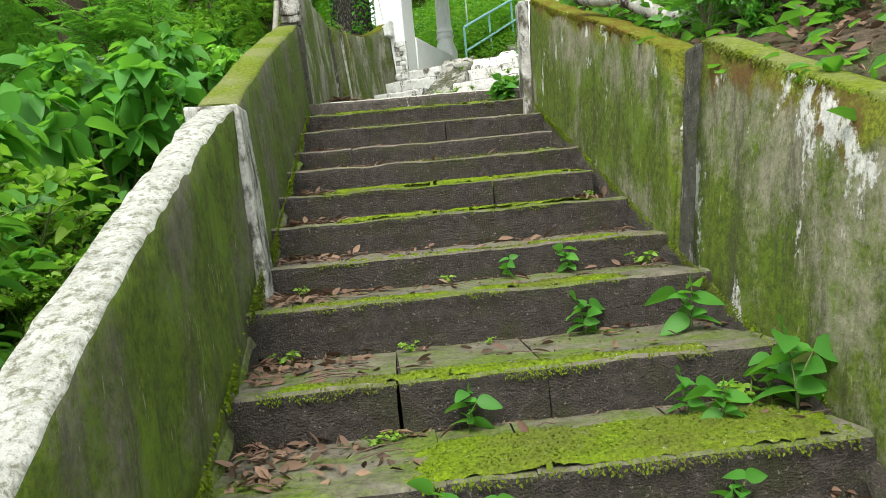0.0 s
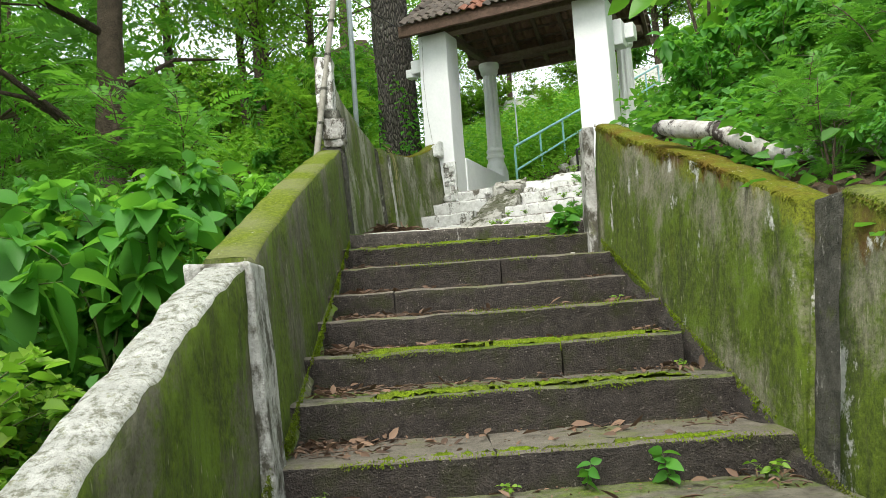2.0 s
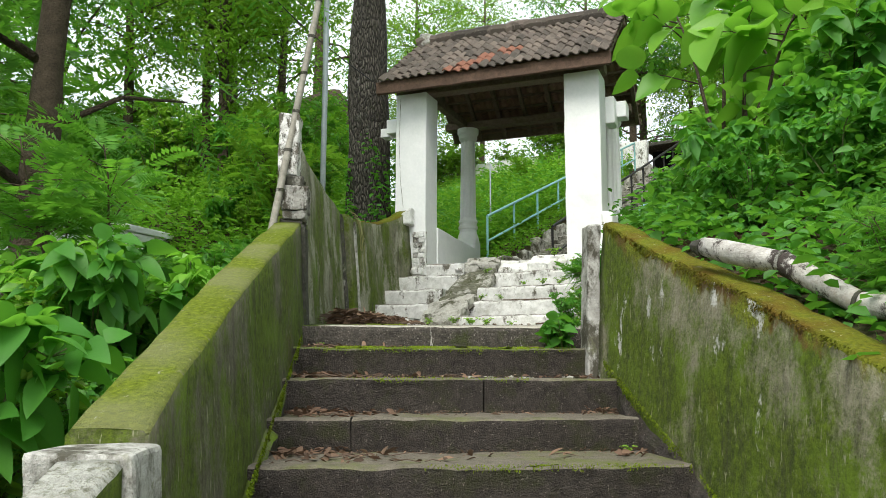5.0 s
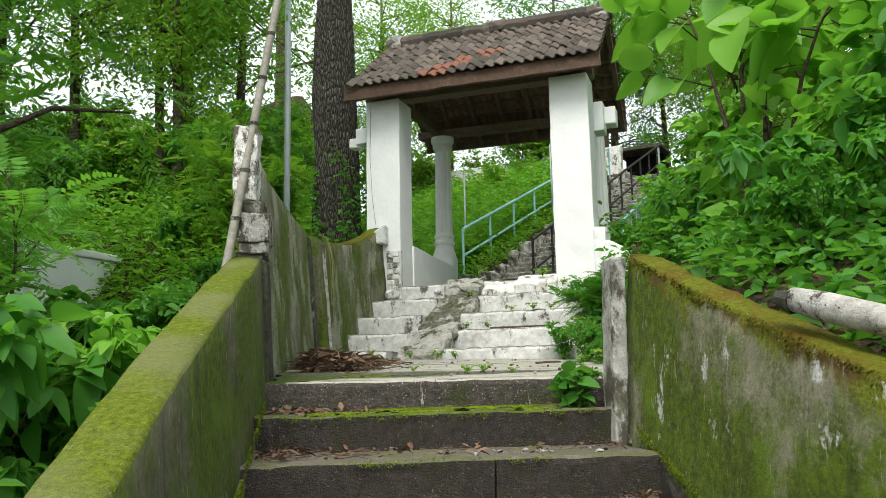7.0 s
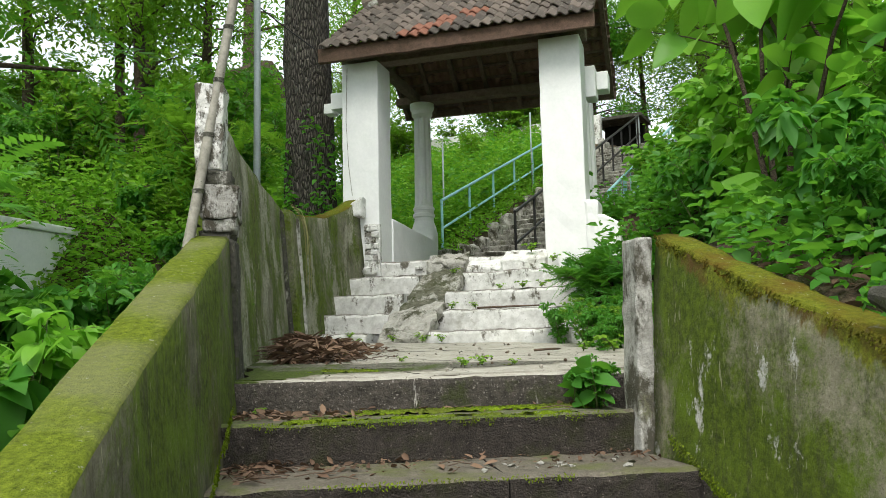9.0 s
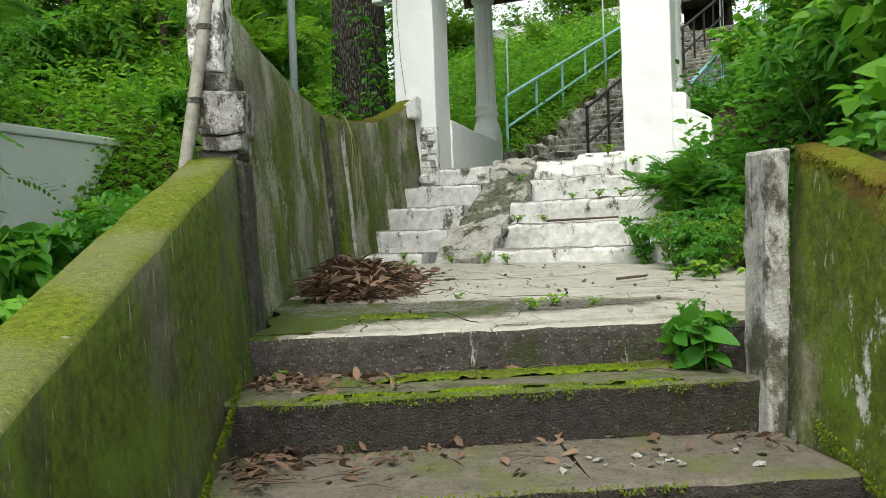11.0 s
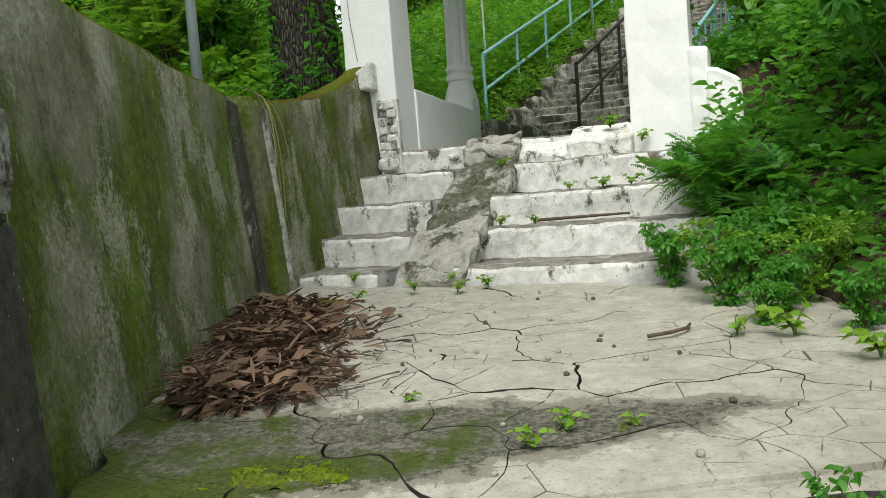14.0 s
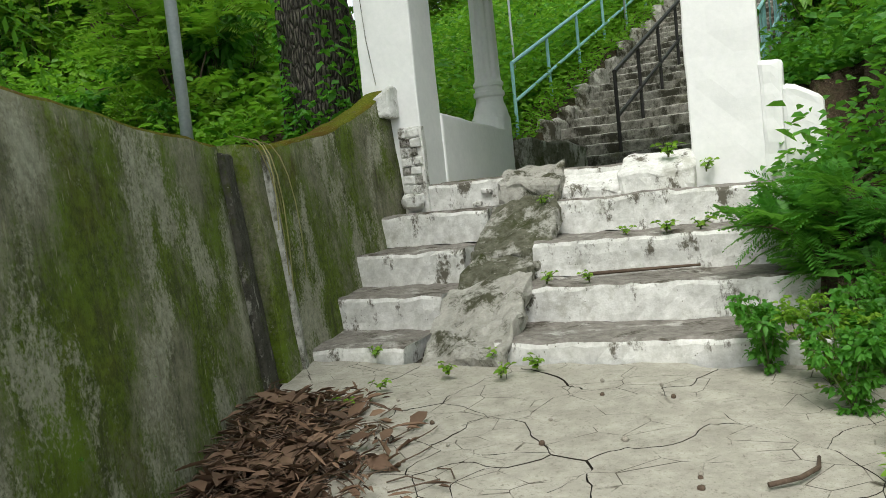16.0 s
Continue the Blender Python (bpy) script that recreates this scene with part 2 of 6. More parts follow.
M_RAMP = stained("broken_ramp_concrete", (0.30, 0.29, 0.255), (0.54, 0.525, 0.48), (0.075, 0.075, 0.045), 0.60, 0.68, (0.38, 0.37, 0.32), 4.5, 0.9, 0.02)
M_RAMP_DARK = stained("mossy_ramp_concrete", (0.055, 0.058, 0.03), (0.20, 0.195, 0.15), (0.46, 0.45, 0.41), 0.59, 0.68, (0.045, 0.055, 0.012), 3.6, 1.0, 0.02)
M_WHITE = plain("white_paint", (0.76, 0.77, 0.77), (0.86, 0.86, 0.86), 3.5, 0.7, (0.6, 0.6, 0.58), 0.74, 0.15, 0.004)
M_FRIEZE = stained("dirty_white_plaster", (0.56, 0.56, 0.53), (0.80, 0.80, 0.78), (0.15, 0.14, 0.115), 0.62, 0.70, (0.44, 0.44, 0.39), 6.0, 0.7, 0.012)
M_BRICKWORK = stained("exposed_brick", (0.30, 0.28, 0.25), (0.66, 0.65, 0.61), (0.09, 0.08, 0.06), 0.57, 0.66, (0.20, 0.19, 0.15), 13.0, 1.0, 0.03)
M_CRACK = plain("dirt_in_cracks", (0.018, 0.015, 0.011), (0.05, 0.043, 0.032), 30, 0.95)
M_POSTW = stained("peeling_white_post", (0.28, 0.27, 0.24), (0.58, 0.575, 0.54), (0.08, 0.075, 0.055), 0.55, 0.66, (0.17, 0.175, 0.10), 6.0, 0.9, 0.012)
M_POSTPALE = stained("flaking_white_pier", (0.50, 0.49, 0.46), (0.78, 0.77, 0.74), (0.10, 0.09, 0.07), 0.56, 0.63, (0.34, 0.33, 0.28), 9.0, 0.8, 0.012)
M_POSTD = stained("dark_joint_concrete", (0.028, 0.028, 0.02), (0.11, 0.105, 0.085), (0.36, 0.35, 0.31), 0.66, 0.74, (0.06, 0.075, 0.015), 6.0, 1.0, 0.018)
M_SOIL = plain("litter_soil", (0.055, 0.04, 0.025), (0.14, 0.10, 0.065), 9, 0.95, (0.22, 0.17, 0.11), 0.62, 1.0, 0.03, wear=(0.05, 0.075, 0.015))
M_TIN = plain("grey_metal", (0.30, 0.34, 0.36), (0.42, 0.46, 0.48), 8, 0.5, None, bump=0.1, metal=0.3)
M_TURQ = plain("turquoise_paint", (0.16, 0.38, 0.40), (0.30, 0.52, 0.54), 9, 0.5, (0.10, 0.14, 0.14), 0.70, 0.2, 0.002)
M_BLACK = plain("black_paint", (0.012, 0.012, 0.014), (0.035, 0.032, 0.03), 12, 0.5, bump=0.2, depth=0.002)
M_WOOD = plain("weathered_wood", (0.05, 0.03, 0.021), (0.15, 0.092, 0.064), 14, 0.8, (0.2, 0.14, 0.10), 0.7, 0.6, 0.006)
M_DARKWOOD = plain("dark_rafter_wood", (0.085, 0.06, 0.046), (0.22, 0.165, 0.125), 14, 0.85, None, bump=0.6)
n = Nodes("dark_bark")
p = n.coords(True, (1, 1, 0.16))
plates = n.voronoi(n.coords(True, (1, 1, 0.22)), 34, 'DISTANCE_TO_EDGE')
ridge = n.math('ADD', n.step(plates, 0.0, 0.28), n.math('MULTIPLY', n.noise(n.coords(True, (1, 1, 0.3)), 30, 7, 0.75), 0.9))
bark_col = n.mix(n.step(ridge, 0.35, 1.25), (0.014, 0.012, 0.010), (0.15, 0.135, 0.112))
bark_col = n.mix(n.step(n.noise(n.coords(True), 1.6, 6, 0.7), 0.58, 0.64), bark_col, (0.17, 0.17, 0.145))
M_BARK = n.finish(bark_col, 0.95, ridge, 1.0, 0.06)
M_BARKB = plain("brown_bark", (0.05, 0.036, 0.025), (0.15, 0.115, 0.08), 9, 0.95, None, bump=1.0, depth=0.03, local=True)
M_LOG = stained("pale_log_bark", (0.30, 0.28, 0.25), (0.62, 0.60, 0.56), (0.05, 0.04, 0.034), 0.585, 0.65, (0.36, 0.32, 0.27), 6.0, 0.9, 0.012)
M_BAMBOO = plain("grey_bamboo", (0.17, 0.16, 0.13), (0.36, 0.34, 0.29), 6, 0.7, (0.10, 0.10, 0.07), 0.66, 0.3, 0.004)
M_STEM = plain("green_stem", (0.06, 0.09, 0.025), (0.14, 0.17, 0.06), 10, 0.8, local=True)
M_TWIG = plain("brown_twig", (0.06, 0.04, 0.028), (0.15, 0.11, 0.08), 20, 0.9, local=True)
M_STONE = plain("small_stone", (0.18, 0.16, 0.13), (0.42, 0.39, 0.34), 20, 0.9, local=True)
# near-black colour that stands in for the shade of an unlit interior
M_INNER_SHADE = plain("painted_interior_shade", (0.006, 0.006, 0.006), (0.016, 0.015, 0.014), 5, 0.9)


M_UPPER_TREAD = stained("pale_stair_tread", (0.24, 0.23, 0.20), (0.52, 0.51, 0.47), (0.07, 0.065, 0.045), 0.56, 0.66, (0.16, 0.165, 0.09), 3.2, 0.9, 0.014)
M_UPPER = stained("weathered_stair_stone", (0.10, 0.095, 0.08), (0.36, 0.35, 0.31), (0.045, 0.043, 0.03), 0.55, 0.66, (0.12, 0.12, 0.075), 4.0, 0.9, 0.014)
n = Nodes("riser_with_lime_runs")
p = n.coords()
lime_run = n.step(n.math('ADD', n.noise(n.coords(scale=(1, 1, 0.13)), 15, 6, 0.75), n.math('ADD', n.math('MULTIPLY', n.noise(p, 60, 3), 0.10), n.math('MULTIPLY', n.noise(p, 2.2, 4), 0.22))), 0.80, 0.86)
base_col = n.mix(n.step(n.noise(p, 22, 8, 0.8), 0.33, 0.66), (0.03, 0.027, 0.023), (0.115, 0.10, 0.085))
base_col = n.mix(n.step(n.noise(p, 70, 3, 0.6), 0.61, 0.67), base_col, (0.26, 0.24, 0.21))
base_col = n.mix(n.step(n.noise(p, 3.5, 6, 0.7), 0.54, 0.66), base_col, (0.05, 0.06, 0.018))
M_RISER_LIME = n.finish(n.mix(lime_run, base_col, (0.5, 0.48, 0.44)), 0.9, n.noise(p, 50, 5, 0.7), 1.0, 0.02)


def leaf_material(name, a, b, c, rough=0.5, translucent=0.5):
    n = Nodes(name)
    r = n.island()
    p = n.coords()
    col = n.mix(r, a, b)
    col = n.mix(n.step(n.noise(p, 1.1, 3), 0.45, 0.66), col, c)
    col = n.mix(n.math('MULTIPLY', n.noise(p, 60, 2), 0.35), col, a)
    n.finish(col, rough, n.noise(p, 80, 2), 0.3, 0.004, spec=0.35)
    tr = n.t.nodes.new("ShaderNodeBsdfTranslucent")
    bright = n.mix(0.5, col, (0.23, 0.55, 0.03)) if translucent > 0.3 else col
    n.t.links.new(bright, tr.inputs[0])
    mx = n.t.nodes.new("ShaderNodeMixShader")
    mx.inputs[0].default_value = translucent
    n.t.links.new(n.bsdf.outputs[0], mx.inputs[1])
    n.t.links.new(tr.outputs[0], mx.inputs[2])
    n.t.links.new(mx.outputs[0], n.out.inputs[0])
    return n.mat


M_LEAF = leaf_material("broad_leaf", (0.045, 0.18, 0.024), (0.13, 0.36, 0.05), (0.08, 0.28, 0.034))
M_LEAF_DARK = leaf_material("dark_leaf", (0.04, 0.15, 0.022), (0.11, 0.29, 0.04), (0.07, 0.21, 0.03))
M_LEAF_LIGHT = leaf_material("young_leaf", (0.13, 0.27, 0.025), (0.30, 0.46, 0.05), (0.20, 0.36, 0.03))
M_LEAF_FERN = leaf_material("feathery_leaf", (0.065, 0.21, 0.03), (0.17, 0.38, 0.05), (0.10, 0.29, 0.035))
M_LEAF_BIG = leaf_material("large_leaf", (0.12, 0.32, 0.035), (0.27, 0.52, 0.06), (0.19, 0.43, 0.045), 0.4, 0.5)
M_HERB = leaf_material("hill_herb", (0.10, 0.27, 0.022), (0.27, 0.48, 0.045), (0.18, 0.38, 0.03), 0.55)
M_DRY = leaf_material("dry_leaf", (0.055, 0.034, 0.022), (0.29, 0.185, 0.12), (0.15, 0.088, 0.056), 0.8, 0.15)
M_GRASS = leaf_material("dry_grass", (0.20, 0.17, 0.07), (0.36, 0.32, 0.16), (0.22, 0.24, 0.09), 0.8, 0.2)
n = Nodes("clay_tile")
r = n.random()
p = n.coords(True)
tile_col = n.mix(r, (0.055, 0.047, 0.040), (0.155, 0.125, 0.105))
tile_col = n.mix(n.step(n.noise(n.coords(), 1.7, 3), 0.60, 0.63), tile_col, (0.075, 0.06, 0.05))
tile_col = n.mix(n.step(n.noise(n.coords(), 26, 5, 0.7), 0.58, 0.72), tile_col, (0.20, 0.18, 0.16))
M_TILE = n.finish(tile_col, 0.9, n.noise(p, 60, 4), 0.6, 0.006)
M_CLAY = plain("bare_clay_underside", (0.16, 0.095, 0.068), (0.30, 0.20, 0.15), 9, 0.9, (0.36, 0.30, 0.25), 0.66, local=True)
M_TILE_RED = plain("red_clay_tile", (0.15, 0.06, 0.038), (0.27, 0.125, 0.085), 12, 0.9, local=True)


# ---- geometry helpers ----
def mesh_of(bm, name, materials, smooth=False):
    me = bpy.data.meshes.new(name)
    bm.normal_update()
    bm.to_mesh(me)
    bm.free()
    for m in (materials if isinstance(materials, (list, tuple)) else [materials]):
        me.materials.append(m)
    if smooth:
        me.polygons.foreach_set("use_smooth", [True] * len(me.polygons))
    return me


def part(name, bm, material, parent=None, label="", smooth=False):
    ob = new(name, mesh_of(bm, name, material, smooth))
    if parent is not None:
        ob.parent = parent
    if label:
        tagged(ob, label)
    return ob


def thing(name, label, category, group="", kind="", at=None):
    ob = new(name)
    if at is not None:
        ob.matrix_world = at
    return tagged(ob, label, category, group, kind)


def rumple(bm, amp, scale, seed=0.0, only=None):
    off = Vector((seed * 7.3, seed * 3.1, seed * 5.7))
    for v in (only or bm.verts):
        v.co += noise.noise_vector(v.co * scale + off) * amp


def block(x0, x1, y0, y1, z0, z1, bevel=0.012, cell=0.0, amp=0.0, seed=0.0, bm=None):
    """A box with softened edges; with cell, cut into a grid and roughened."""
    own = bmesh.new()
    bmesh.ops.create_cube(own, size=1)
    for v in own.verts:
        v.co = Vector((x0 + (v.co.x + 0.5) * (x1 - x0), y0 + (v.co.y + 0.5) * (y1 - y0), z0 + (v.co.z + 0.5) * (z1 - z0)))
    if bevel:
        bmesh.ops.bevel(own, geom=own.edges[:], offset=min(bevel, 0.4 * min(abs(x1 - x0), abs(y1 - y0), abs(z1 - z0))), segments=2, affect='EDGES', profile=0.5)
    if cell:
        for axis, lo, hi in ((0, x0, x1), (1, y0, y1), (2, z0, z1)):
            k = int(abs(hi - lo) / cell)
            for i in range(1, k):
                co = [0, 0, 0]
                co[axis] = lo + (hi - lo) * i / k
                no = [0, 0, 0]
                no[axis] = 1
                bmesh.ops.bisect_plane(own, geom=own.verts[:] + own.edges[:] + own.faces[:], plane_co=co, plane_no=no)
    if amp:
        rumple(own, amp, 6, seed)
        rumple(own, amp * 0.6, 19, seed + 3)
    if bm is None:
        return own
    me = bpy.data.meshes.new("tmp")
    own.to_mesh(me)
    own.free()
    bm.from_mesh(me)
    bpy.data.meshes.remove(me)
    return bm


def tube(points, radii, sides=8, bm=None, amp=0.0, seed=0.0):
    """A round bar through the points, closed at both ends."""
    bm = bm or bmesh.new()
    pts = [Vector(q) for q in points]
    rings = []
    for i, q in enumerate(pts):
        d = (pts[min(i + 1, len(pts) - 1)] - pts[max(i - 1, 0)]).normalized()
        a = d.cross(Vector((0, 0, 1)))
        a = a.normalized() if a.length > 0.05 else Vector((1, 0, 0))
        b = d.cross(a).normalized()
        ring = []
        for k in range(sides):
            w = 2 * math.pi * k / sides
            r = radii[i] if hasattr(radii, "__len__") else radii
            co = q + (a * math.cos(w) + b * math.sin(w)) * r
            if amp:
                co += (co - q).normalized() * amp * noise.noise(co * 5 + Vector((seed, seed, 0)))
            ring.append(bm.verts.new(co))
        rings.append(ring)
    for r0, r1 in zip(rings, rings[1:]):
        for k in range(sides):
            bm.faces.new((r0[k], r0[(k + 1) % sides], r1[(k + 1) % sides], r1[k]))
    bm.faces.new(rings[0][::-1])
    bm.faces.new(rings[-1])
    return bm


def raw_mesh(name, verts, faces, material):
    """A mesh from numpy arrays: verts (n, 3), faces (m, 4)."""
    me = bpy.data.meshes.new(name)
    me.vertices.add(len(verts))
    me.vertices.foreach_set("co", np.asarray(verts, np.float32).ravel())
    k = faces.shape[1]
    me.loops.add(faces.size)
    me.loops.foreach_set("vertex_index", faces.astype(np.int32).ravel())
    me.polygons.add(len(faces))
    me.polygons.foreach_set("loop_start", np.arange(0, faces.size, k, dtype=np.int32))
    me.update(calc_edges=True)
    me.materials.append(material)
    return me


rng = np.random.default_rng(5)


def unit(a):
    return a / np.maximum(np.linalg.norm(a, axis=1, keepdims=True), 1e-9)


def leaves(P, length, width, out=None, droop=0.35, up=0.25, rs=rng):
    """Folded, pointed leaves with their stalk ends at P: arrays of verts and quads. out: the way each one points."""
    n = len(P)
    L = (np.asarray(length) * rs.uniform(0.65, 1.25, n))[:, None]
    W = L * width
    az = rs.uniform(0, 2 * np.pi, n)
    d = np.c_[np.cos(az), np.sin(az), rs.normal(up, 0.35, n)]
    if out is not None:
        d = d * 0.7 + out
    d = unit(d)
    s = unit(np.cross(d, np.c_[rs.normal(0, 0.6, n), rs.normal(0, 0.6, n), np.ones(n)]))
    nn = np.cross(s, d)
    dz = np.array([0, 0, 1.0])
    V = np.stack([P, P + d * L * 0.3 + s * W * 0.46 + nn * W * 0.16, P + d * L * 0.68 + s * W * 0.36 + nn * W * 0.12 - dz * L * droop * 0.35,
                  P + d * L - dz * L * droop, P + d * L * 0.68 - s * W * 0.36 + nn * W * 0.12 - dz * L * droop * 0.35, P + d * L * 0.3 - s * W * 0.46 + nn * W * 0.16], 1)
    b = (np.arange(n) * 6)[:, None]
    F = np.concatenate([b + np.array([[0, 5, 4, 3]]), b + np.array([[0, 3, 2, 1]])], 1).reshape(-1, 4)
    return V.reshape(-1, 3), F


def oval_leaves(P, length, width, out=None, droop=0.35, up=0.25, rs=rng):
    """Broad leaves with a curved rim and a folded midrib, stalk ends at P."""
    n = len(P)
    L = (np.asarray(length) * rs.uniform(0.65, 1.25, n))[:, None]
    W = L * width
    az = rs.uniform(0, 2 * np.pi, n)
    d = np.c_[np.cos(az), np.sin(az), rs.normal(up, 0.35, n)]
    if out is not None:
        d = d * 0.6 + out + np.c_[np.zeros(n), np.zeros(n), rs.normal(-0.15, 0.45, n)]
    d = unit(d)
    s = unit(np.cross(d, np.c_[rs.normal(0, 0.7, n), rs.normal(0, 0.7, n), np.ones(n)]))
    nn = np.cross(s, d)
    dz = np.array([0, 0, 1.0])
    rows = []
    ts = (0.0, 0.14, 0.32, 0.52, 0.72, 0.89, 1.0)
    for t in ts:
        w = 0.5 * math.sin(math.pi * min(1.0, t ** 0.72)) ** 0.75 if 0 < t < 1 else 0.012
        mid = P + d * L * t - dz * L * droop * t * t
        rows += [mid + s * W * w + nn * W * w * 0.30, mid, mid - s * W * w + nn * W * w * 0.30]
    V = np.stack(rows, 1)
    b = (np.arange(n) * len(rows))[:, None]
    F = []
    for k in range(len(ts) - 1):
        a = 3 * k
        F += [b + np.array([[a, a + 1, a + 4, a + 3]]), b + np.array([[a + 1, a + 2, a + 5, a + 4]])]
    return V.reshape(-1, 3), np.concatenate(F, 1).reshape(-1, 4)


def fronds(P, D, length, pairs=14, leaflet=0.28, droop=0.5, rs=rng):
    """Feathery leaves: each a bent midrib from P along D with two rows of narrow leaflets."""
    n = len(P)
    D = unit(D)
    L = (length * rs.uniform(0.7, 1.2, n))[:, None]
    side = unit(np.cross(D, np.c_[rs.normal(0, 0.3, n), rs.normal(0, 0.3, n), np.ones(n)]))
    vs = []
    for i in range(pairs):
        t = (i + 1) / pairs
        base = P + D * L * t - np.array([0, 0, 1.0]) * L * droop * t * t
        ln = L * leaflet * (0.45 + 0.9 * math.sin(math.pi * min(1, t * 0.8 + 0.15)))
        for sg in (-1, 1):
            w = unit(side * sg + D * 0.5 - np.array([0, 0, 0.25]) + rs.normal(0, 0.08, (n, 3)))
            c = L * (0.42 / pairs)
            vs.append(np.stack([base, base + w * ln * 0.5 + D * c, base + w * ln, base + w * ln * 0.5 - D * c], 1))
    V = np.concatenate(vs, 0)
    m = len(V)
    rib = np.stack([P - side * 0.002, P + side * 0.002, P + D * L * 0.5 - np.array([0, 0, 1.0]) * L * droop * 0.25, P + D * L * 0.5 - np.array([0, 0, 1.0]) * L * droop * 0.25 - side * 0.003], 1)
    V = np.concatenate([V, rib], 0)
    F = np.arange(len(V) * 4).reshape(-1, 4)
    return V.reshape(-1, 3), F


def joined(*parts_):
    vs, fs, k = [], [], 0
    for V, F in parts_:
        vs.append(V)
        fs.append(F + k)
        k += len(V)
    return np.concatenate(vs), np.concatenate(fs)


# ---- the plan: the lower flight runs along y, the gate and upper flights are turned ----
GA = radians(-26)
GD, GN, GP = Vector((math.cos(GA), math.sin(GA), 0)), Vector((-math.sin(GA), math.cos(GA), 0)), Vector((0.638, 13.652, 0))
GATE = Matrix.Translation(GP) @ Matrix.Rotation(GA, 4, 'Z')


def G(u, v, z=0.0):
    return GP + GD * u + GN * v + Vector((0, 0, z))


SA = radians(-36)
SO = G(-0.36, 4.3)
STAIR = Matrix.Translation(SO) @ Matrix.Rotation(SA, 4, 'Z')
SD, SN = Vector((math.cos(SA), math.sin(SA), 0)), Vector((-math.sin(SA), math.cos(SA), 0))
STEP_Y = [2.58, 3.12, 3.73, 4.24, 4.745, 5.27, 5.80, 6.42, 6.92, 7.47, 7.97]
STEP_Z = [0.74, 0.93, 1.15, 1.30, 1.485, 1.66, 1.84, 2.01, 2.21, 2.40, 2.57]
for k in range(9):
    STEP_Y.insert(0, STEP_Y[0] - 0.54)
    STEP_Z.insert(0, STEP_Z[0] - 0.185)


def smooth(a, b, x):
    t = min(1.0, max(0.0, (x - a) / (b - a)))
    return t * t * (3 - 2 * t)


def flight_z(y):
    """Level of the climb beside the lower flight and the landing."""
    if y < 8:
        return 2.57 + 0.345 * (y - 8)
    return min(2.57 + 0.05 * (y - 8), 2.72)


CORRIDOR = [(-0.70, -9), (-0.72, 8.3), (-0.50, 11.2), (-0.2, 12.5), (0.05, 13.5), G(-0.35, 0.2)[:2], G(-0.2, 2.5)[:2], G(-0.45, 4.4)[:2], tuple((SO + SN * 13 - SD * 0.1)[:2]),
            tuple((SO + SN * 13 + SD * 2.6)[:2]), tuple((SO + SD * 2.6)[:2]), G(2.5, 0.2)[:2], G(2.75, -0.5)[:2], G(2.9, -2.1)[:2], (2.45, 10.2), (2.45, 8.0), (1.62, 7.75), (1.6, 4.2), (1.6, -9)]


def inside(x, y):
    c = False
    for (x0, y0), (x1, y1) in zip(CORRIDOR, CORRIDOR[1:] + CORRIDOR[:1]):
        if (y0 > y) != (y1 > y) and x < (x1 - x0) * (y - y0) / (y1 - y0) + x0:
            c = not c
    return c


def land(x, y):
    """Height of the open ground."""
    q = Vector((x, y, 0)) - GP
    u, v = q.dot(GD), q.dot(GN)
    w = Vector((x - SO.x, y - SO.y, 0))
    a, lat = w.dot(SN), w.dot(SD)
    hill = 4.05 + 0.42 * max(0, min(a, 11.5)) + 0.1 * max(0, min(a - 11.5, 40))
    far_left = max(0, -lat - 1.0)
    hill_l = hill + 0.35 * smooth(-0.1, -0.9, lat) - 0.12 * max(0, far_left - 3)
    hill_r = hill - 0.1 + 0.30 * max(0, lat - 3.0)
    fz = flight_z(y)
    left = fz + 0.25 - 0.42 * max(0, -0.8 - x)
    left = max(left, -4 - 0.02 * abs(x))
    right = fz + (0.86 - 0.06 * smooth(6.2, 7.4, y)) + 0.36 * max(0, x - 1.7) if y < 7.6 else fz + 0.02 + 0.40 * max(0, x - 2.5)
    right = min(right, 9 + 0.05 * x)
    k = smooth(-2.6, 0.6, v)
    zl = left * (1 - k) + hill_l * k
    zr = right * (1 - k) + hill_r * k
    side = smooth(-0.2, 0.8, x - 0.45 - max(0, y - 9) * 0.35)
    z = zl * (1 - side) + zr * side
    z += 0.42 * min(max(0.0, y - 15.2), 12.0) * smooth(0.2, -1.6, x) * smooth(-26, -12, x)
    z += 0.10 * noise.noise(Vector((x, y, 0)) * 0.7) + 0.04 * noise.noise(Vector((x, y, 3)) * 2.3)
    if 2.4 < u < 3.25 and -1.0 < v < 0.75:
        z = min(z, 3.35)
    if inside(x, y):
        z = min(z, fz - 0.75 if v < -2.2 else 2.2 if v < -0.2 else 3.1 + 0.41 * max(0, a))
    return z


def lines(stops):
    out = []
    for (a, b, k) in stops:
        out += list(np.linspace(a, b, k, endpoint=False))
    return out + [stops[-1][1]]


gx = lines([(-400, -60, 6), (-60, -14, 10), (-14, -3, 16), (-3, -0.8, 10), (-0.8, 5, 52), (5, 14, 20), (14, 60, 12), (60, 400, 7)])
gy = lines([(-400, -40, 6), (-40, -9, 8), (-9, 7, 28), (7, 20, 86), (20, 34, 28), (34, 80, 10), (80, 400, 6)])
nx, ny = len(gx), len(gy)
gv = np.array([(x, y, land(x, y)) for y in gy for x in gx])
gi = np.arange(nx * ny).reshape(ny, nx)
gf = np.stack([gi[:-1, :-1], gi[:-1, 1:], gi[1:, 1:], gi[1:, :-1]], -1).reshape(-1, 4)
ground = new("ground", raw_mesh("ground", gv, gf, M_SOIL))
tagged(ground, "wooded hillside soil with dry leaf litter and low green growth", "ground", kind="structure")


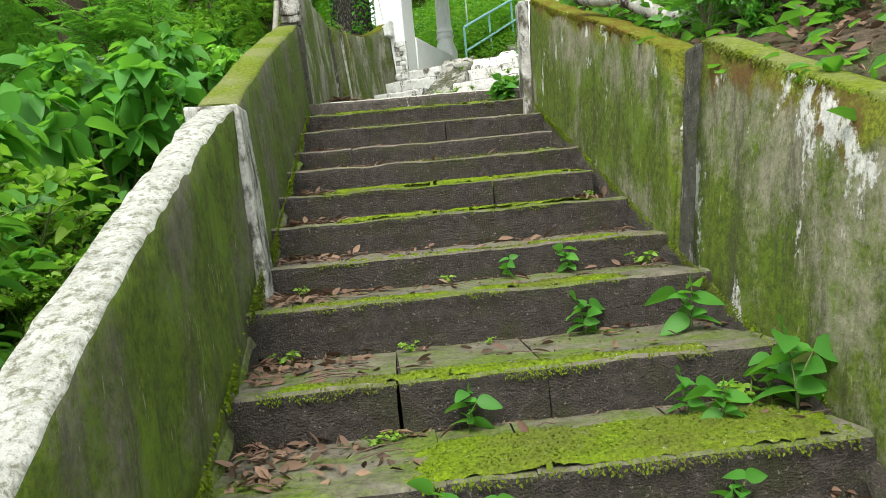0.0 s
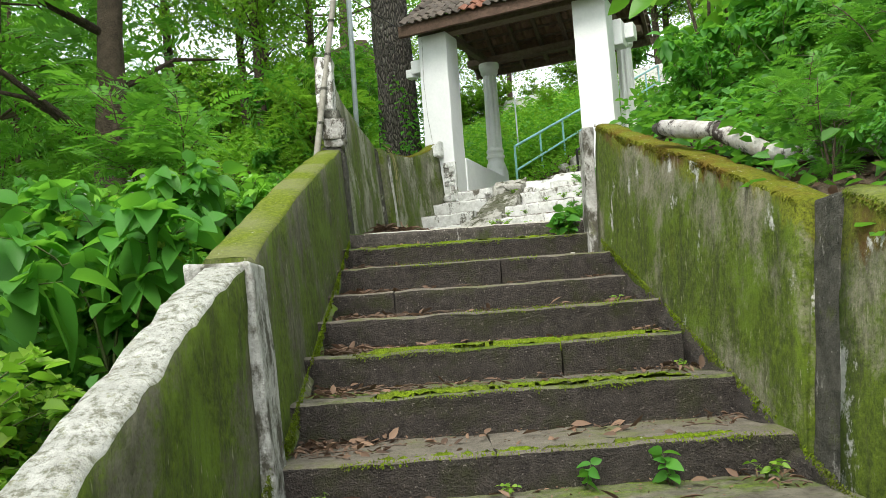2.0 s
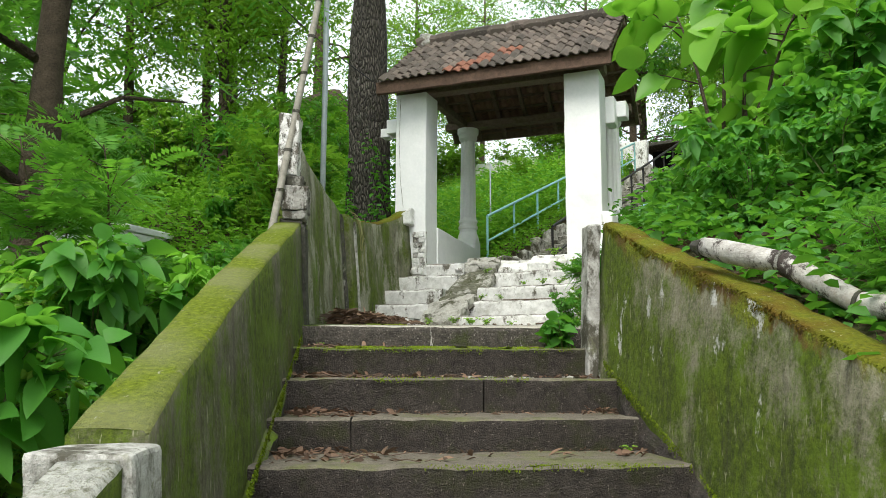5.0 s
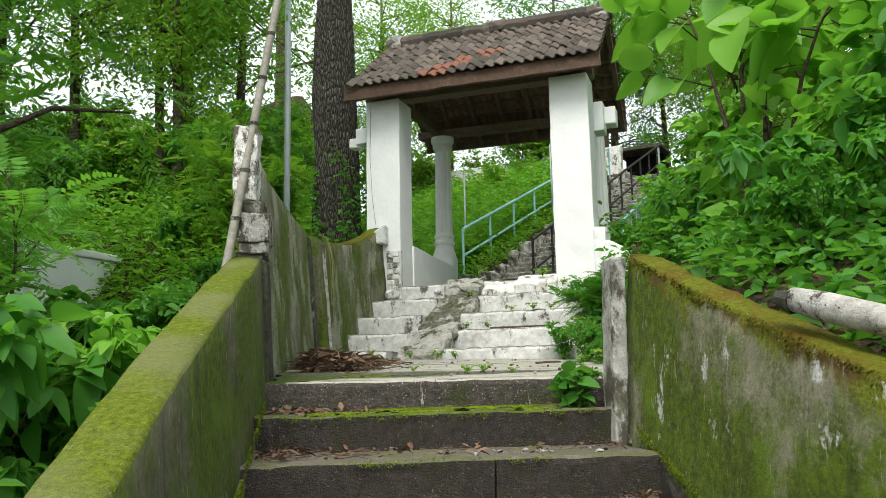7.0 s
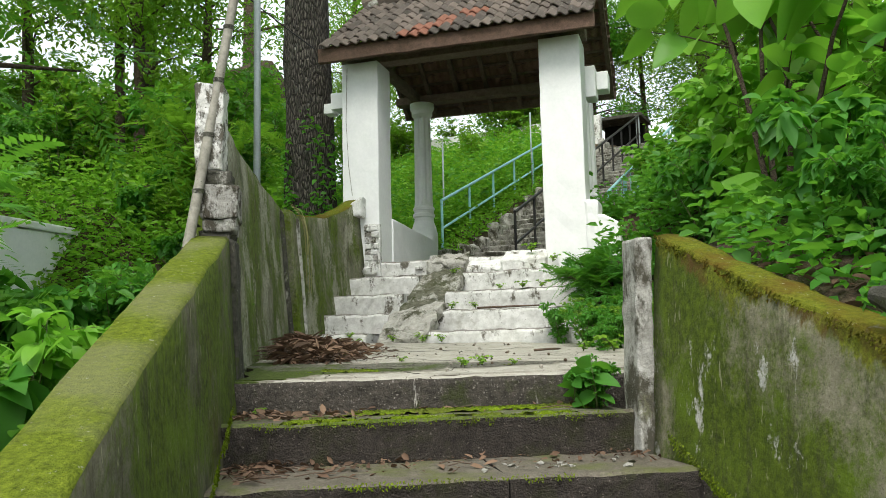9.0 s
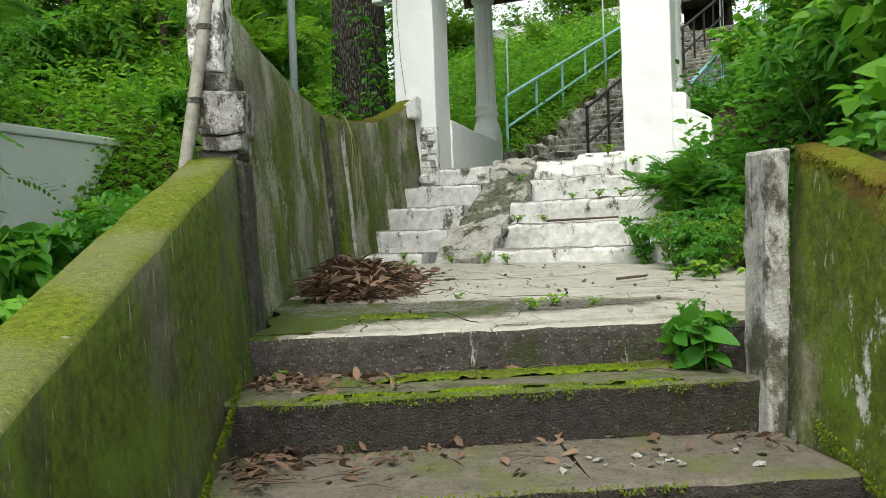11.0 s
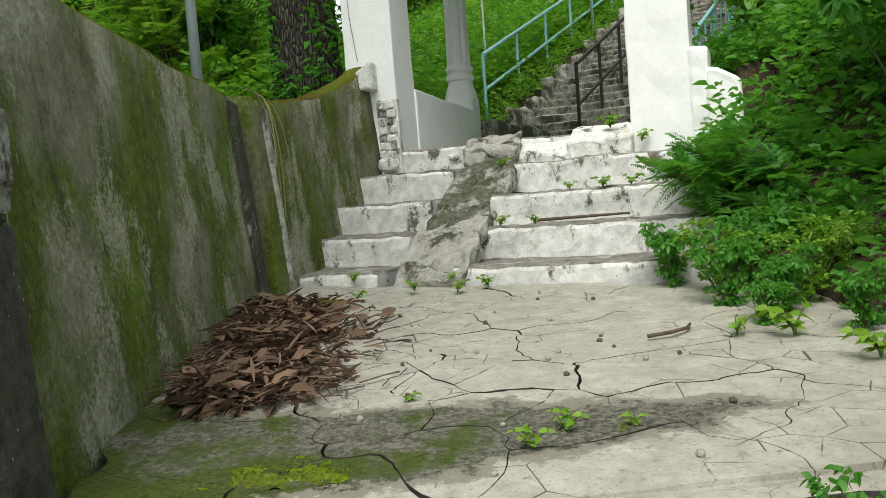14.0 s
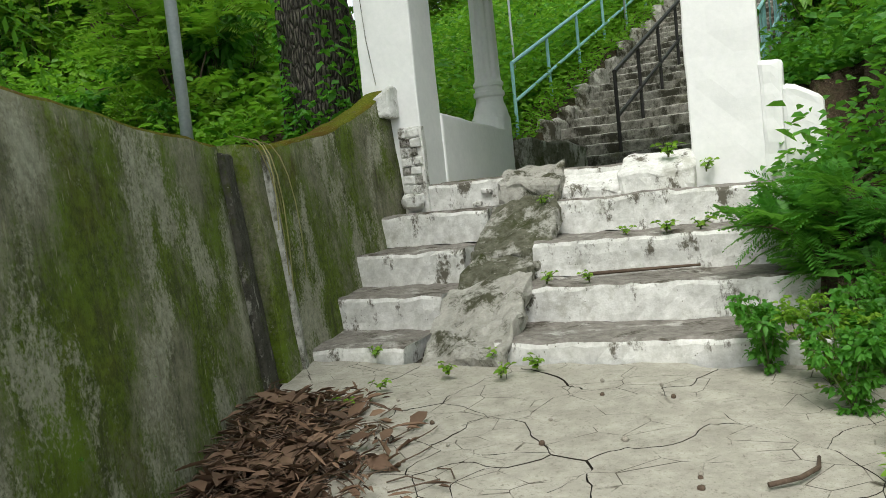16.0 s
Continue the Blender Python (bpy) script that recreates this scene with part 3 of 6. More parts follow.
# ---- retaining walls ----
def wall(name, label, pts, thick, out, lean, materials, amp=0.012, ragged=0.0, seed=1.0, cell=0.11):
    """A wall along pts of (x, y, foot, top) on its inner face; out: +1 with its body to the right of the way, -1 to the left.
    It leans outwards by lean metres a metre of height."""
    dense = []
    for (a, b) in zip(pts, pts[1:]):
        k = max(1, int(math.dist(a[:2], b[:2]) / cell))
        dense += [tuple(a[j] + (b[j] - a[j]) * i / k for j in range(4)) for i in range(k)]
    dense.append(pts[-1])
    bm = bmesh.new()
    rows = []
    rise = 11
    for i, (x, y, z0, z1) in enumerate(dense):
        a, b = dense[max(i - 1, 0)], dense[min(i + 1, len(dense) - 1)]
        d = Vector((b[0] - a[0], b[1] - a[1], 0)).normalized()
        nrm = Vector((d.y, -d.x, 0)) * out
        top = z1 + ragged * noise.noise(Vector((x * 9, y * 9, seed)))
        prof = []
        for k in range(rise + 1):
            z = z0 + (top - 0.015 - z0) * k / rise
            prof.append((nrm * lean * (z - z0), z))
        e = lean * (top - z0)
        prof += [(nrm * (e + 0.012), top), (nrm * (e + thick * 0.35), top + 0.006), (nrm * (e + thick * 0.7), top + 0.004), (nrm * (e + thick - 0.012), top), (nrm * (e + thick), top - 0.02), (nrm * (e + thick), z0 - 0.1)]
        rows.append([bm.verts.new(Vector((x, y, 0)) + o + Vector((0, 0, z))) for o, z in prof])
    for r0, r1 in zip(rows, rows[1:]):
        for k in range(len(r0) - 1):
            f = bm.faces.new((r0[k], r0[k + 1], r1[k + 1], r1[k]) if out < 0 else (r0[k], r1[k], r1[k + 1], r0[k + 1]))
            f.material_index = 1 if rise <= k < rise + 4 else 0
            f.smooth = True
    for r in (rows[0], rows[-1]):
        bm.faces.new(r)
    bmesh.ops.recalc_face_normals(bm, faces=bm.faces[:])
    rumple(bm, amp, 2.2, seed)
    rumple(bm, amp * 0.5, 11, seed + 2)
    ob = part(name, bm, materials)
    return tagged(ob, label, "wall", kind="structure")


wall("wall_left_low", "sloping mossy cement parapet wall with a flaking white limewashed top", [(-0.565, -5.0, -2.2, -1.45), (-0.565, 0.0, -0.5, 0.50), (-0.56, 1.64, 0.0, 1.13), (-0.555, 2.28, 0.2, 1.42), (-0.555, 2.87, 0.4, 1.655), (-0.55, 3.59, 0.65, 1.93), (-0.55, 4.08, 0.8, 2.075)], 0.15, -1, 0.035, (M_WALL_L, M_LIMETOP), 0.016, 0.014, 1, 0.05)
wall("wall_left_upper", "sloping mossy cement parapet wall with bright green moss on top", [(-0.53, 4.32, 0.8, 2.13), (-0.54, 5.0, 1.0, 2.355), (-0.545, 5.6, 1.2, 2.56), (-0.545, 6.1, 1.36, 2.72), (-0.54, 6.9, 1.6, 2.97), (-0.53, 8.09, 2.0, 3.34)], 0.20, -1, 0.06, (M_WALL_L, M_MOSS_TOP), 0.012, 0.008, 4)
wall("wall_left_high", "tall mossy grey retaining wall beside the landing", [(-0.57, 8.37, 2.1, 4.15), (-0.555, 8.8, 2.2, 4.14), (-0.51, 9.5, 2.3, 4.09), (-0.45, 10.2, 2.35, 4.045), (-0.36, 11.14, 2.4, 4.02)], 0.10, -1, 0.08, (M_WALL_H, M_MOSS_OCHRE), 0.014, 0.01, 7)
wall("wall_left_curved", "curved mossy retaining wall sweeping up to the gate pillar", [(-0.28, 11.36, 2.4, 4.03), (-0.22, 11.6, 2.4, 4.02), (-0.07, 12.2, 2.5, 4.09), (0.07, 12.75, 2.6, 4.17), (0.21, 13.2, 2.8, 4.29), (0.36, 13.52, 3.0, 4.42), (0.485, 13.73, 3.2, 4.56)], 0.2, -1, 0.08, (M_WALL_H, M_MOSS_OCHRE), 0.010, 0.008, 9)
wall("wall_right_low", "sloping mossy cement parapet wall with peeling white patches", [(1.45, -5.0, -2.2, -0.98), (1.45, 0.0, -0.5, 0.80), (1.45, 2.56, 0.2, 1.70), (1.45, 4.02, 0.7, 2.20)], 0.16, 1, 0.12, (M_WALL_R, M_MOSS_TOP), 0.012, 0.012, 12)
wall("wall_right_upper", "sloping mossy cement parapet wall with ochre moss on top", [(1.45, 4.22, 0.7, 2.19), (1.45, 5.4, 1.3, 2.60), (1.435, 6.5, 1.7, 2.94), (1.43, 7.40, 2.1, 3.255)], 0.18, 1, 0.07, (M_WALL_R, M_MOSS_OCHRE), 0.012, 0.012, 15)


def post(name, label, x0, x1, y0, y1, z0, z1, shift, material, amp=0.010, seed=0.0):
    """An upright strip of concrete in a joint of a wall; shift: how far its head leans in x."""
    bm = block(x0, x1, y0, y1, z0, z1, 0.015, 0.07, amp, seed)
    for v in bm.verts:
        v.co.x += shift * (v.co.z - z0) / (z1 - z0)
    return tagged(part(name, bm, material), label, "post", kind="structure")


post("joint_left", "weathered pale concrete joint strip between wall sections", -0.74, -0.49, 4.07, 4.33, 0.8, 2.09, -0.075, M_POSTW, 0.008, 1)
post("joint_right", "dark stained concrete joint strip between wall sections", 1.46, 1.64, 4.01, 4.23, 0.7, 2.19, 0.16, M_POSTD, 0.008, 2)
post("joint_curved", "dark open joint between the retaining wall sections", -0.48, -0.325, 11.13, 11.37, 2.4, 3.98, -0.13, M_POSTD, 0.008, 3)
post("strip_curved", "pale cement repair strip on the curved retaining wall", -0.262, -0.213, 11.60, 11.76, 2.6, 3.98, -0.105, M_POSTW, 0.006, 4)
post("wall_end_right", "peeling white concrete end post of the parapet", 1.375, 1.465, 7.40, 7.60, 2.0, 3.25, 0.03, M_POSTW, 0.012, 5)
post("wall_end_left", "rough dark concrete end post of the parapet", -0.74, -0.53, 8.11, 8.365, 1.9, 3.335, -0.05, M_POSTD, 0.012, 6)
gatepost = thing("wall_pier", "broken brick and plaster pier with peeling limewash on the wall end", "pier", kind="structure")
part("footing", block(-0.775, -0.60, 8.12, 8.36, 3.325, 3.385, 0.02, 0.035, 0.022, 8), M_POSTD, gatepost, "crumbled dark mortar")
part("brick_block", block(-0.755, -0.58, 8.11, 8.36, 3.37, 3.445, 0.012, 0.035, 0.014, 7), M_BRICKWORK, gatepost)
part("brick_block", block(-0.765, -0.566, 8.10, 8.36, 3.44, 3.625, 0.012, 0.035, 0.016, 11), M_BRICKWORK, gatepost)
part("mortar_bed", block(-0.765, -0.61, 8.11, 8.36, 3.62, 3.72, 0.02, 0.035, 0.024, 10), M_POSTD, gatepost, "crumbled dark mortar")
part("cap", block(-0.80, -0.648, 8.11, 8.36, 3.71, 4.20, 0.015, 0.04, 0.016, 9), M_POSTPALE, gatepost, "whitewashed broken head of the pier")


# ---- lower flight ----
def stone_step(name, x0, x1, y, depth, z, drop, materials, parent, seed, amp=0.010):
    """One piece of a step, its nosing at y, with a worn rounded edge and an uneven face."""
    prof = [(0.012, -drop), (0.010, -drop * 0.7), (0.004, -drop * 0.4), (0.0, -0.035), (0.006, -0.012), (0.022, -0.002), (0.06, 0.0), (depth * 0.35, -0.004), (depth * 0.7, -0.008), (depth + 0.08, -0.006)]
    k = max(2, int((x1 - x0) / 0.06))
    bm = bmesh.new()
    rows = []
    for i in range(k + 1):
        x = x0 + (x1 - x0) * i / k
        wob = 0.018 * noise.noise(Vector((x * 0.9, y * 3, seed)))
        rows.append([bm.verts.new((x, y + a + wob, z + b + 0.3 * wob)) for a, b in prof])
    for r0, r1 in zip(rows, rows[1:]):
        for j in range(len(prof) - 1):
            f = bm.faces.new((r0[j], r1[j], r1[j + 1], r0[j + 1]))
            f.material_index = 0 if j < 4 else 1
    for r, rev in ((rows[0], True), (rows[-1], False)):
        e = [bm.verts.new((r[0].co.x, r[-1].co.y, z - drop))]
        bm.faces.new((r + e)[::-1] if rev else r + e)
    rumple(bm, amp, 5, seed)
    rumple(bm, amp * 0.7, 22, seed + 1)
    bmesh.ops.recalc_face_normals(bm, faces=bm.faces[:])
    return part(name, bm, materials, parent)


flight = thing("stair_flight", "old dark concrete steps edged with moss between two walls", "stairs", kind="structure")
CUTS = {9: (0.17, 0.44, 0.98), 10: (0.055, 0.595), 12: (0.3,), 14: (0.75,), 16: (-0.15,), 17: (0.62,)}
RIGHT = {13: 1.44, 14: 1.38, 15: 1.45, 16: 1.40, 17: 1.44, 18: 1.40, 19: 1.72}
for i, (y, z) in enumerate(zip(STEP_Y, STEP_Z)):
    depth = (STEP_Y[i + 1] - y) if i + 1 < len(STEP_Y) else 0.25
    edges = [-0.63, *CUTS.get(i, ()), RIGHT.get(i, 1.47)]
    for j, (a, b) in enumerate(zip(edges, edges[1:])):
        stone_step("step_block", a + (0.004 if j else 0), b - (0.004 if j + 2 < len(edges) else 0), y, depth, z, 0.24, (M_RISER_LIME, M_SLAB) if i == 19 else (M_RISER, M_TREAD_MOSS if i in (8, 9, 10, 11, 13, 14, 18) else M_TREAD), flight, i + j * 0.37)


def curb(name, label, x0, x1, h, lift, seed):
    """The uneven mortar fillet that runs down along the foot of a wall."""
    bm = bmesh.new()
    rows = []
    k = 130
    for i in range(k + 1):
        y = -2 + (7.0 + 2) * i / k
        z = 2.57 + 0.345 * (y - 7.97) + lift
        a = 0.03 * noise.noise(Vector((y * 2.1, seed, 0))) + 0.018 * noise.noise(Vector((y * 8, seed, 2)))
        if seed > 5:
            x1 = 1.475
        rows.append([bm.verts.new((x0, y, z - 0.3)), bm.verts.new((x0 + a * (1 if x1 > x0 else -1), y, z - 0.02 + a)), bm.verts.new((x0 + (x1 - x0) * 0.4, y, z + h * 0.6 + a)), bm.verts.new((x1, y, z + h + a))])
    for r0, r1 in zip(rows, rows[1:]):
        for j in range(3):
            bm.faces.new((r0[j], r1[j], r1[j + 1], r0[j + 1])).material_index = 1 if j else 0
    bmesh.ops.recalc_face_normals(bm, faces=bm.faces[:])
    rumple(bm, 0.012, 14, seed)
    return tagged(part(name, bm, (M_RISER, M_RISER if seed > 5 else M_WALL_L)), label, "curb", kind="structure")


curb("fillet_left", "mossy mortar fillet along the foot of the wall", -0.535, -0.585, 0.02, -0.075, 2)
curb("fillet_right", "mossy mortar fillet along the foot of the wall", 1.415, 1.475, 0.03, -0.085, 8)


# ---- landing: slabs broken by cracks ----
def landing_z(x, y):
    return 2.575 + 0.048 * (y - 8) + 0.012 * noise.noise(Vector((x, y, 9)) * 1.6)


def clip(poly, p0, nrm):
    out = []
    for a, b in zip(poly, poly[1:] + poly[:1]):
        da, db = (a - p0).dot(nrm), (b - p0).dot(nrm)
        if da <= 0:
            out.append(a)
        if (da < 0 < db) or (db < 0 < da):
            out.append(a + (b - a) * (da / (da - db)))
    return out


landing = thing("landing", "cracked cream limewashed concrete landing with mossy gaps", "landing", kind="structure")
bed = block(-0.72, 2.6, 8.02, 12.4, 2.2, 2.535, 0.01, 0.25, 0.01, 3)
for v in bed.verts:
    v.co.z += 0.048 * (v.co.y - 8)
part("bed", bed, M_CRACK, landing)
outline = [Vector(q) for q in ((-0.62, 8.08), (1.70, 8.08), (2.15, 8.4), (2.52, 9.0), (2.55, 10.3), G(2.9, -2.05)[:2], G(-0.05, -2.05)[:2], (-0.38, 10.9), (-0.56, 9.0))]
sites = [Vector(q) for q in ((0.9, 8.22), (0.1, 8.22), (1.75, 8.35), (-0.3, 8.24), (-0.1, 8.70), (0.45, 8.55), (0.85, 8.62), (1.35, 8.72), (2.1, 8.9), (2.35, 9.6), (1.30, 9.02), (1.22, 9.58), (1.15, 10.25), (1.9, 10.3),
         (0.62, 9.3), (0.35, 9.15), (0.05, 9.35), (0.28, 9.62), (0.55, 9.68), (0.78, 9.12), (0.62, 8.86), (0.30, 8.88), (0.0, 9.05), (-0.15, 9.9), (0.25, 10.1), (0.52, 10.2), (0.35, 10.6), (0.72, 10.75), (1.35, 10.95), (0.05, 10.6), (-0.2, 10.5), (0.5, 11.1), (0.1, 11.3),
         (0.48, 9.45), (0.2, 9.5), (0.45, 9.8), (0.12, 9.05), (0.3, 9.35), (0.45, 10.0), (0.15, 9.8), (0.42, 10.35), (0.3, 10.85), (0.45, 9.12), (0.66, 9.5))]
for i, s0 in enumerate(sites):
    poly = outline
    for j, s1 in enumerate(sites):
        if i != j and poly:
            d = s1 - s0
            w = noise.noise(Vector(((i + j) * 0.73, abs(i - j) * 0.41, 5.0)))
            poly = clip(poly, s0 + d * 0.5 - d.normalized() * (0.0012 + 0.011 * max(0.0, w - 0.1)), d)
    if len(poly) < 3:
        continue
    ring = []
    for a, b in zip(poly, poly[1:] + poly[:1]):
        k = max(1, int((b - a).length / 0.03))
        for m_ in range(k):
            q = a + (b - a) * m_ / k
            jag = noise.noise_vector(Vector((q.x, q.y, 0)) * 3.1) * 0.11 + noise.noise_vector(Vector((q.x, q.y, 0)) * 8) * 0.03 + noise.noise_vector(Vector((q.x, q.y, 4)) * 24) * 0.012
            jag *= smooth(8.08, 8.25, q.y) + 0.12
            ring.append(Vector((q.x + jag.x, q.y + jag.y, 0)))
    lift = 0.003 * noise.noise(Vector((i * 1.7, 3, 1)))
    bm = bmesh.new()
    low = [bm.verts.new((q.x, q.y, landing_z(q.x, q.y) - 0.05)) for q in ring]
    c = sum(ring, Vector()) / len(ring)
    top = [bm.verts.new((*(q + (c - q).normalized() * 0.0008)[:2], landing_z(q.x, q.y) + lift)) for q in ring]
    for k in range(len(ring)):
        bm.faces.new((low[k], low[(k + 1) % len(ring)], top[(k + 1) % len(ring)], top[k])).material_index = 1 if ring[k].y > 8.2 else 0
    bm.faces.new(top)
    part("slab", bm, (M_SLAB, M_CRACK), landing)
# ---- whitewashed flight up to the gate ----
white = thing("gate_steps", "chipped whitewashed steps with worn grey treads and a broken ramp", "stairs", kind="structure")
white.matrix_world = GATE
WV = [-2.05, -1.50, -0.97, -0.42, 0.02]
WZ = [2.83, 3.04, 3.27, 3.515, 3.735]
LEFT0 = [-0.02, -0.10, -0.20, -0.30, -0.35]
for i in range(5):
    depth = (WV[i + 1] - WV[i]) if i < 4 else 0.5
    stone_step("step_block", LEFT0[i] - 0.12, 0.66 + 0.02 * math.sin(i * 2), WV[i], depth, WZ[i], 0.25, (M_WSTEP, M_WTREAD), white, 40 + i, 0.016)
    stone_step("step_block", 1.20 - 0.03 * i, 2.95, WV[i] + 0.02, depth, WZ[i] + 0.01, 0.25, (M_WSTEP, M_WTREAD), white, 50 + i, 0.016)
for i, (v0, v1, z0, z1) in enumerate(((-2.12, -1.42, 2.70, 3.06), (-1.44, -0.92, 3.0, 3.26), (-0.94, -0.30, 3.24, 3.62), (-0.32, 0.12, 3.60, 3.76))):
    bm = block(0.68 + 0.03 * (i % 2), 1.22 - 0.05 * (i % 2), v0 + 0.01, v1 - 0.02, -0.16, 0.0, 0.018, 0.05, 0.045, 60 + i)
    rumple(bm, 0.02, 9, 66 + i)
    for v in bm.verts:
        v.co.z += z0 + (z1 - z0) * (v.co.y - v0) / (v1 - v0) + (0.07, -0.035, -0.03, 0.06)[i] + 0.14 * (v.co.x - 0.95) * (1, -0.6, 0.8, -0.5)[i]
        v.co.x += -0.10 * (v.co.y + 2.1) / 2.2 + 0.06 + (0.02, -0.03, 0.0, 0.03)[i]
    part("ramp_slab", bm, M_RAMP if i in (0, 3) else M_RAMP_DARK, white, "broken weathered ramp slab")
part("rubble", block(-0.16, 0.0, -0.18, -0.04, 3.55, 3.68, 0.05, 0.05, 0.03, 72), M_WSTEP, white)
for k, (u0, u1, h, d) in enumerate(((1.12, 1.62, 3.70, 0.02), (1.60, 2.12, 3.79, 0.0))):
    bm = block(u0, u1, -0.20 + d, 0.16, 3.42, h, 0.03, 0.06, 0.022, 73 + k)
    for v in bm.verts:
        v.co.z -= 0.45 * max(0.0, 0.05 - v.co.y) * (v.co.z > 3.5)
    part("worn_slab", bm, M_WSTEP, white)
for k in range(12):
    u, v_ = random.uniform(-0.1, 2.1), random.uniform(-0.30, 0.15)
    r_ = random.uniform(0.02, 0.045)
    part("rubble", block(u - r_ * 1.6, u + r_, v_ - r_, v_ + r_ * 0.8, 3.50 + max(0, (v_ + 0.1) * 0.8), 3.52 + r_ * 0.6 + max(0, (v_ + 0.1) * 0.8), 0.01, 0.03, 0.012, 200 + k), M_WSTEP if k % 3 else M_RAMP_DARK, white)
part("platform", block(-0.2, 2.6, 0.3, 4.6, 3.3, 3.74, 0.02, 0.2, 0.012, 74), M_SLAB_OLD, white)

# ---- gate ----
gate = thing("gateway", "white roofed gateway with square front pillars and clay tile roof", "gateway", at=GATE)


def gpart(name, bm, mat, label="", parent=None, smooth_=False):
    return part(name, bm, mat, parent or gate, label, smooth_)


def pillar(u0, u1, v0, v1, z0, z1, seed):
    return block(u0, u1, v0, v1, z0, z1, 0.014, 0.16, 0.006, seed)


gpart("pillar", pillar(-0.50, 0.0, 0.0, 0.46, 3.3, 6.36, 81), M_WHITE)
gpart("pillar", pillar(2.10, 2.60, 0.0, 0.46, 3.3, 6.36, 82), M_WHITE)
tip = block(-0.44, -0.17, -0.16, 0.01, 4.30, 4.575, 0.03, 0.04, 0.018, 84)
for v in tip.verts:
    v.co.z += 0.6 * (v.co.x + 0.17) * (v.co.z > 4.4)
gpart("wall_tip", tip, M_FRIEZE, "whitewashed tip of the curved wall")
plinth = gpart("plinth", block(-0.20, 0.008, -0.012, 0.06, 3.5, 4.22, 0.006, 0.05, 0.008, 83), M_FRIEZE, "broken plaster with bare mortar")
for k in range(8):
    for j in range(2):
        u0 = -0.19 + 0.10 * j - 0.03 * (k % 2) + random.uniform(-0.008, 0.008)
        w = 0.092 + random.uniform(-0.02, 0.008)
        z0 = 3.60 + 0.076 * k
        gpart("brick", block(max(u0, -0.195), min(u0 + w, 0.016), -0.026 - random.uniform(0, 0.012), 0.05, z0, z0 + 0.069, 0.01, 0.03, 0.010, 300 + 2 * k + j), M_FRIEZE if (k + j) % 3 else M_BRICKWORK, "", plinth)
gpart("buttress", block(2.58, 2.74, -0.02, 0.45, 3.3, 4.34, 0.03, 0.08, 0.012, 85), M_WHITE, "stepped white buttress")
bm = block(2.72, 2.98, -0.04, 0.45, 3.2, 4.16, 0.03, 0.07, 0.012, 86)
for v in bm.verts:
    if v.co.z > 3.9:
        v.co.z -= 0.55 * max(0, v.co.x - 2.78)
gpart("buttress", bm, M_WHITE, "sloping white buttress foot")
gpart("beam_end", block(-0.70, -0.48, 0.08, 0.34, 5.80, 6.02, 0.012, 0.1, 0.004, 87), M_WHITE)
gpart("beam_end", block(-0.82, -0.68, 0.12, 0.30, 5.76, 5.90, 0.012, 0.1, 0.004, 88), M_WHITE)
gpart("beam_end", block(2.58, 2.72, 0.5, 0.8, 5.72, 6.12, 0.012, 0.1, 0.004, 89), M_WHITE)
gpart("beam_end", block(2.70, 2.86, 0.7, 0.95, 5.86, 6.10, 0.012, 0.1, 0.004, 90), M_WHITE)


def column(u, v):
    """A fluted round column on a stepped pedestal."""
    bm = bmesh.new()
    prof = [(0.195, 3.6), (0.195, 4.40), (0.19, 4.47), (0.172, 4.53), (0.152, 4.58), (0.15, 4.63), (0.172, 4.65), (0.172, 4.69), (0.152, 4.71), (0.152, 4.745), (0.168, 4.76), (0.168, 4.79), (0.146, 4.82), (0.144, 4.85)]
    shaft = [(0.142 - 0.016 * k / 8, 4.86 + 1.36 * k / 8) for k in range(9)]
    head = [(0.135, 6.24), (0.165, 6.28), (0.165, 6.34), (0.19, 6.38), (0.19, 6.46)]
    rings = []
    for k, (r, z) in enumerate(prof + shaft + head):
        ring = []
        for a in range(48):
            w = 2 * math.pi * a / 48
            rr = r
            if 4.845 < z < 6.235:
                rr = r - (0.020 if a % 6 == 0 else 0.0) - (0.014 if a % 6 in (1, 5) else 0)
            if z < 4.45:
                c, s_ = abs(math.cos(w)), abs(math.sin(w))
                rr = r * min(1.0 / max(c, s_), 1.22) * 0.95
            ring.append(bm.verts.new((u + rr * math.cos(w), v + rr * math.sin(w), z)))
        rings.append(ring)
    for r0, r1 in zip(rings, rings[1:]):
        for a in range(48):
            bm.faces.new((r0[a], r0[(a + 1) % 48], r1[(a + 1) % 48], r1[a]))
    bm.faces.new(rings[-1])
    return bm


gpart("column", column(-0.20, 2.42), M_WHITE, "fluted white column on a pedestal")
gpart("column", column(2.36, 2.42), M_WHITE, "fluted white column on a pedestal")
side = block(-0.40, 0.02, 0.44, 2.25, 3.4, 4.34, 0.02, 0.15, 0.008, 91)
for v in side.verts:
    if v.co.z > 4:
        v.co.z += 0.03 - 0.05 * v.co.y
gpart("side_bench", side, M_WHITE, "low white side wall")
side = block(2.12, 2.5, 0.44, 2.25, 3.4, 4.30, 0.02, 0.15, 0.008, 92)
gpart("side_bench", side, M_WHITE, "low white side wall")
stub = block(-0.16, 0.10, 2.58, 3.95, 3.4, 4.14, 0.03, 0.08, 0.02, 93)
for v in stub.verts:
    v.co.x += 0.30 * (v.co.y - 2.6)
    if v.co.z > 3.9:
        v.co.z += 0.05 * noise.noise(v.co * 3.0) - 0.05 * (v.co.y - 2.6)
gpart("wing_wall", stub, M_RAMP_DARK, "stained low wing wall")

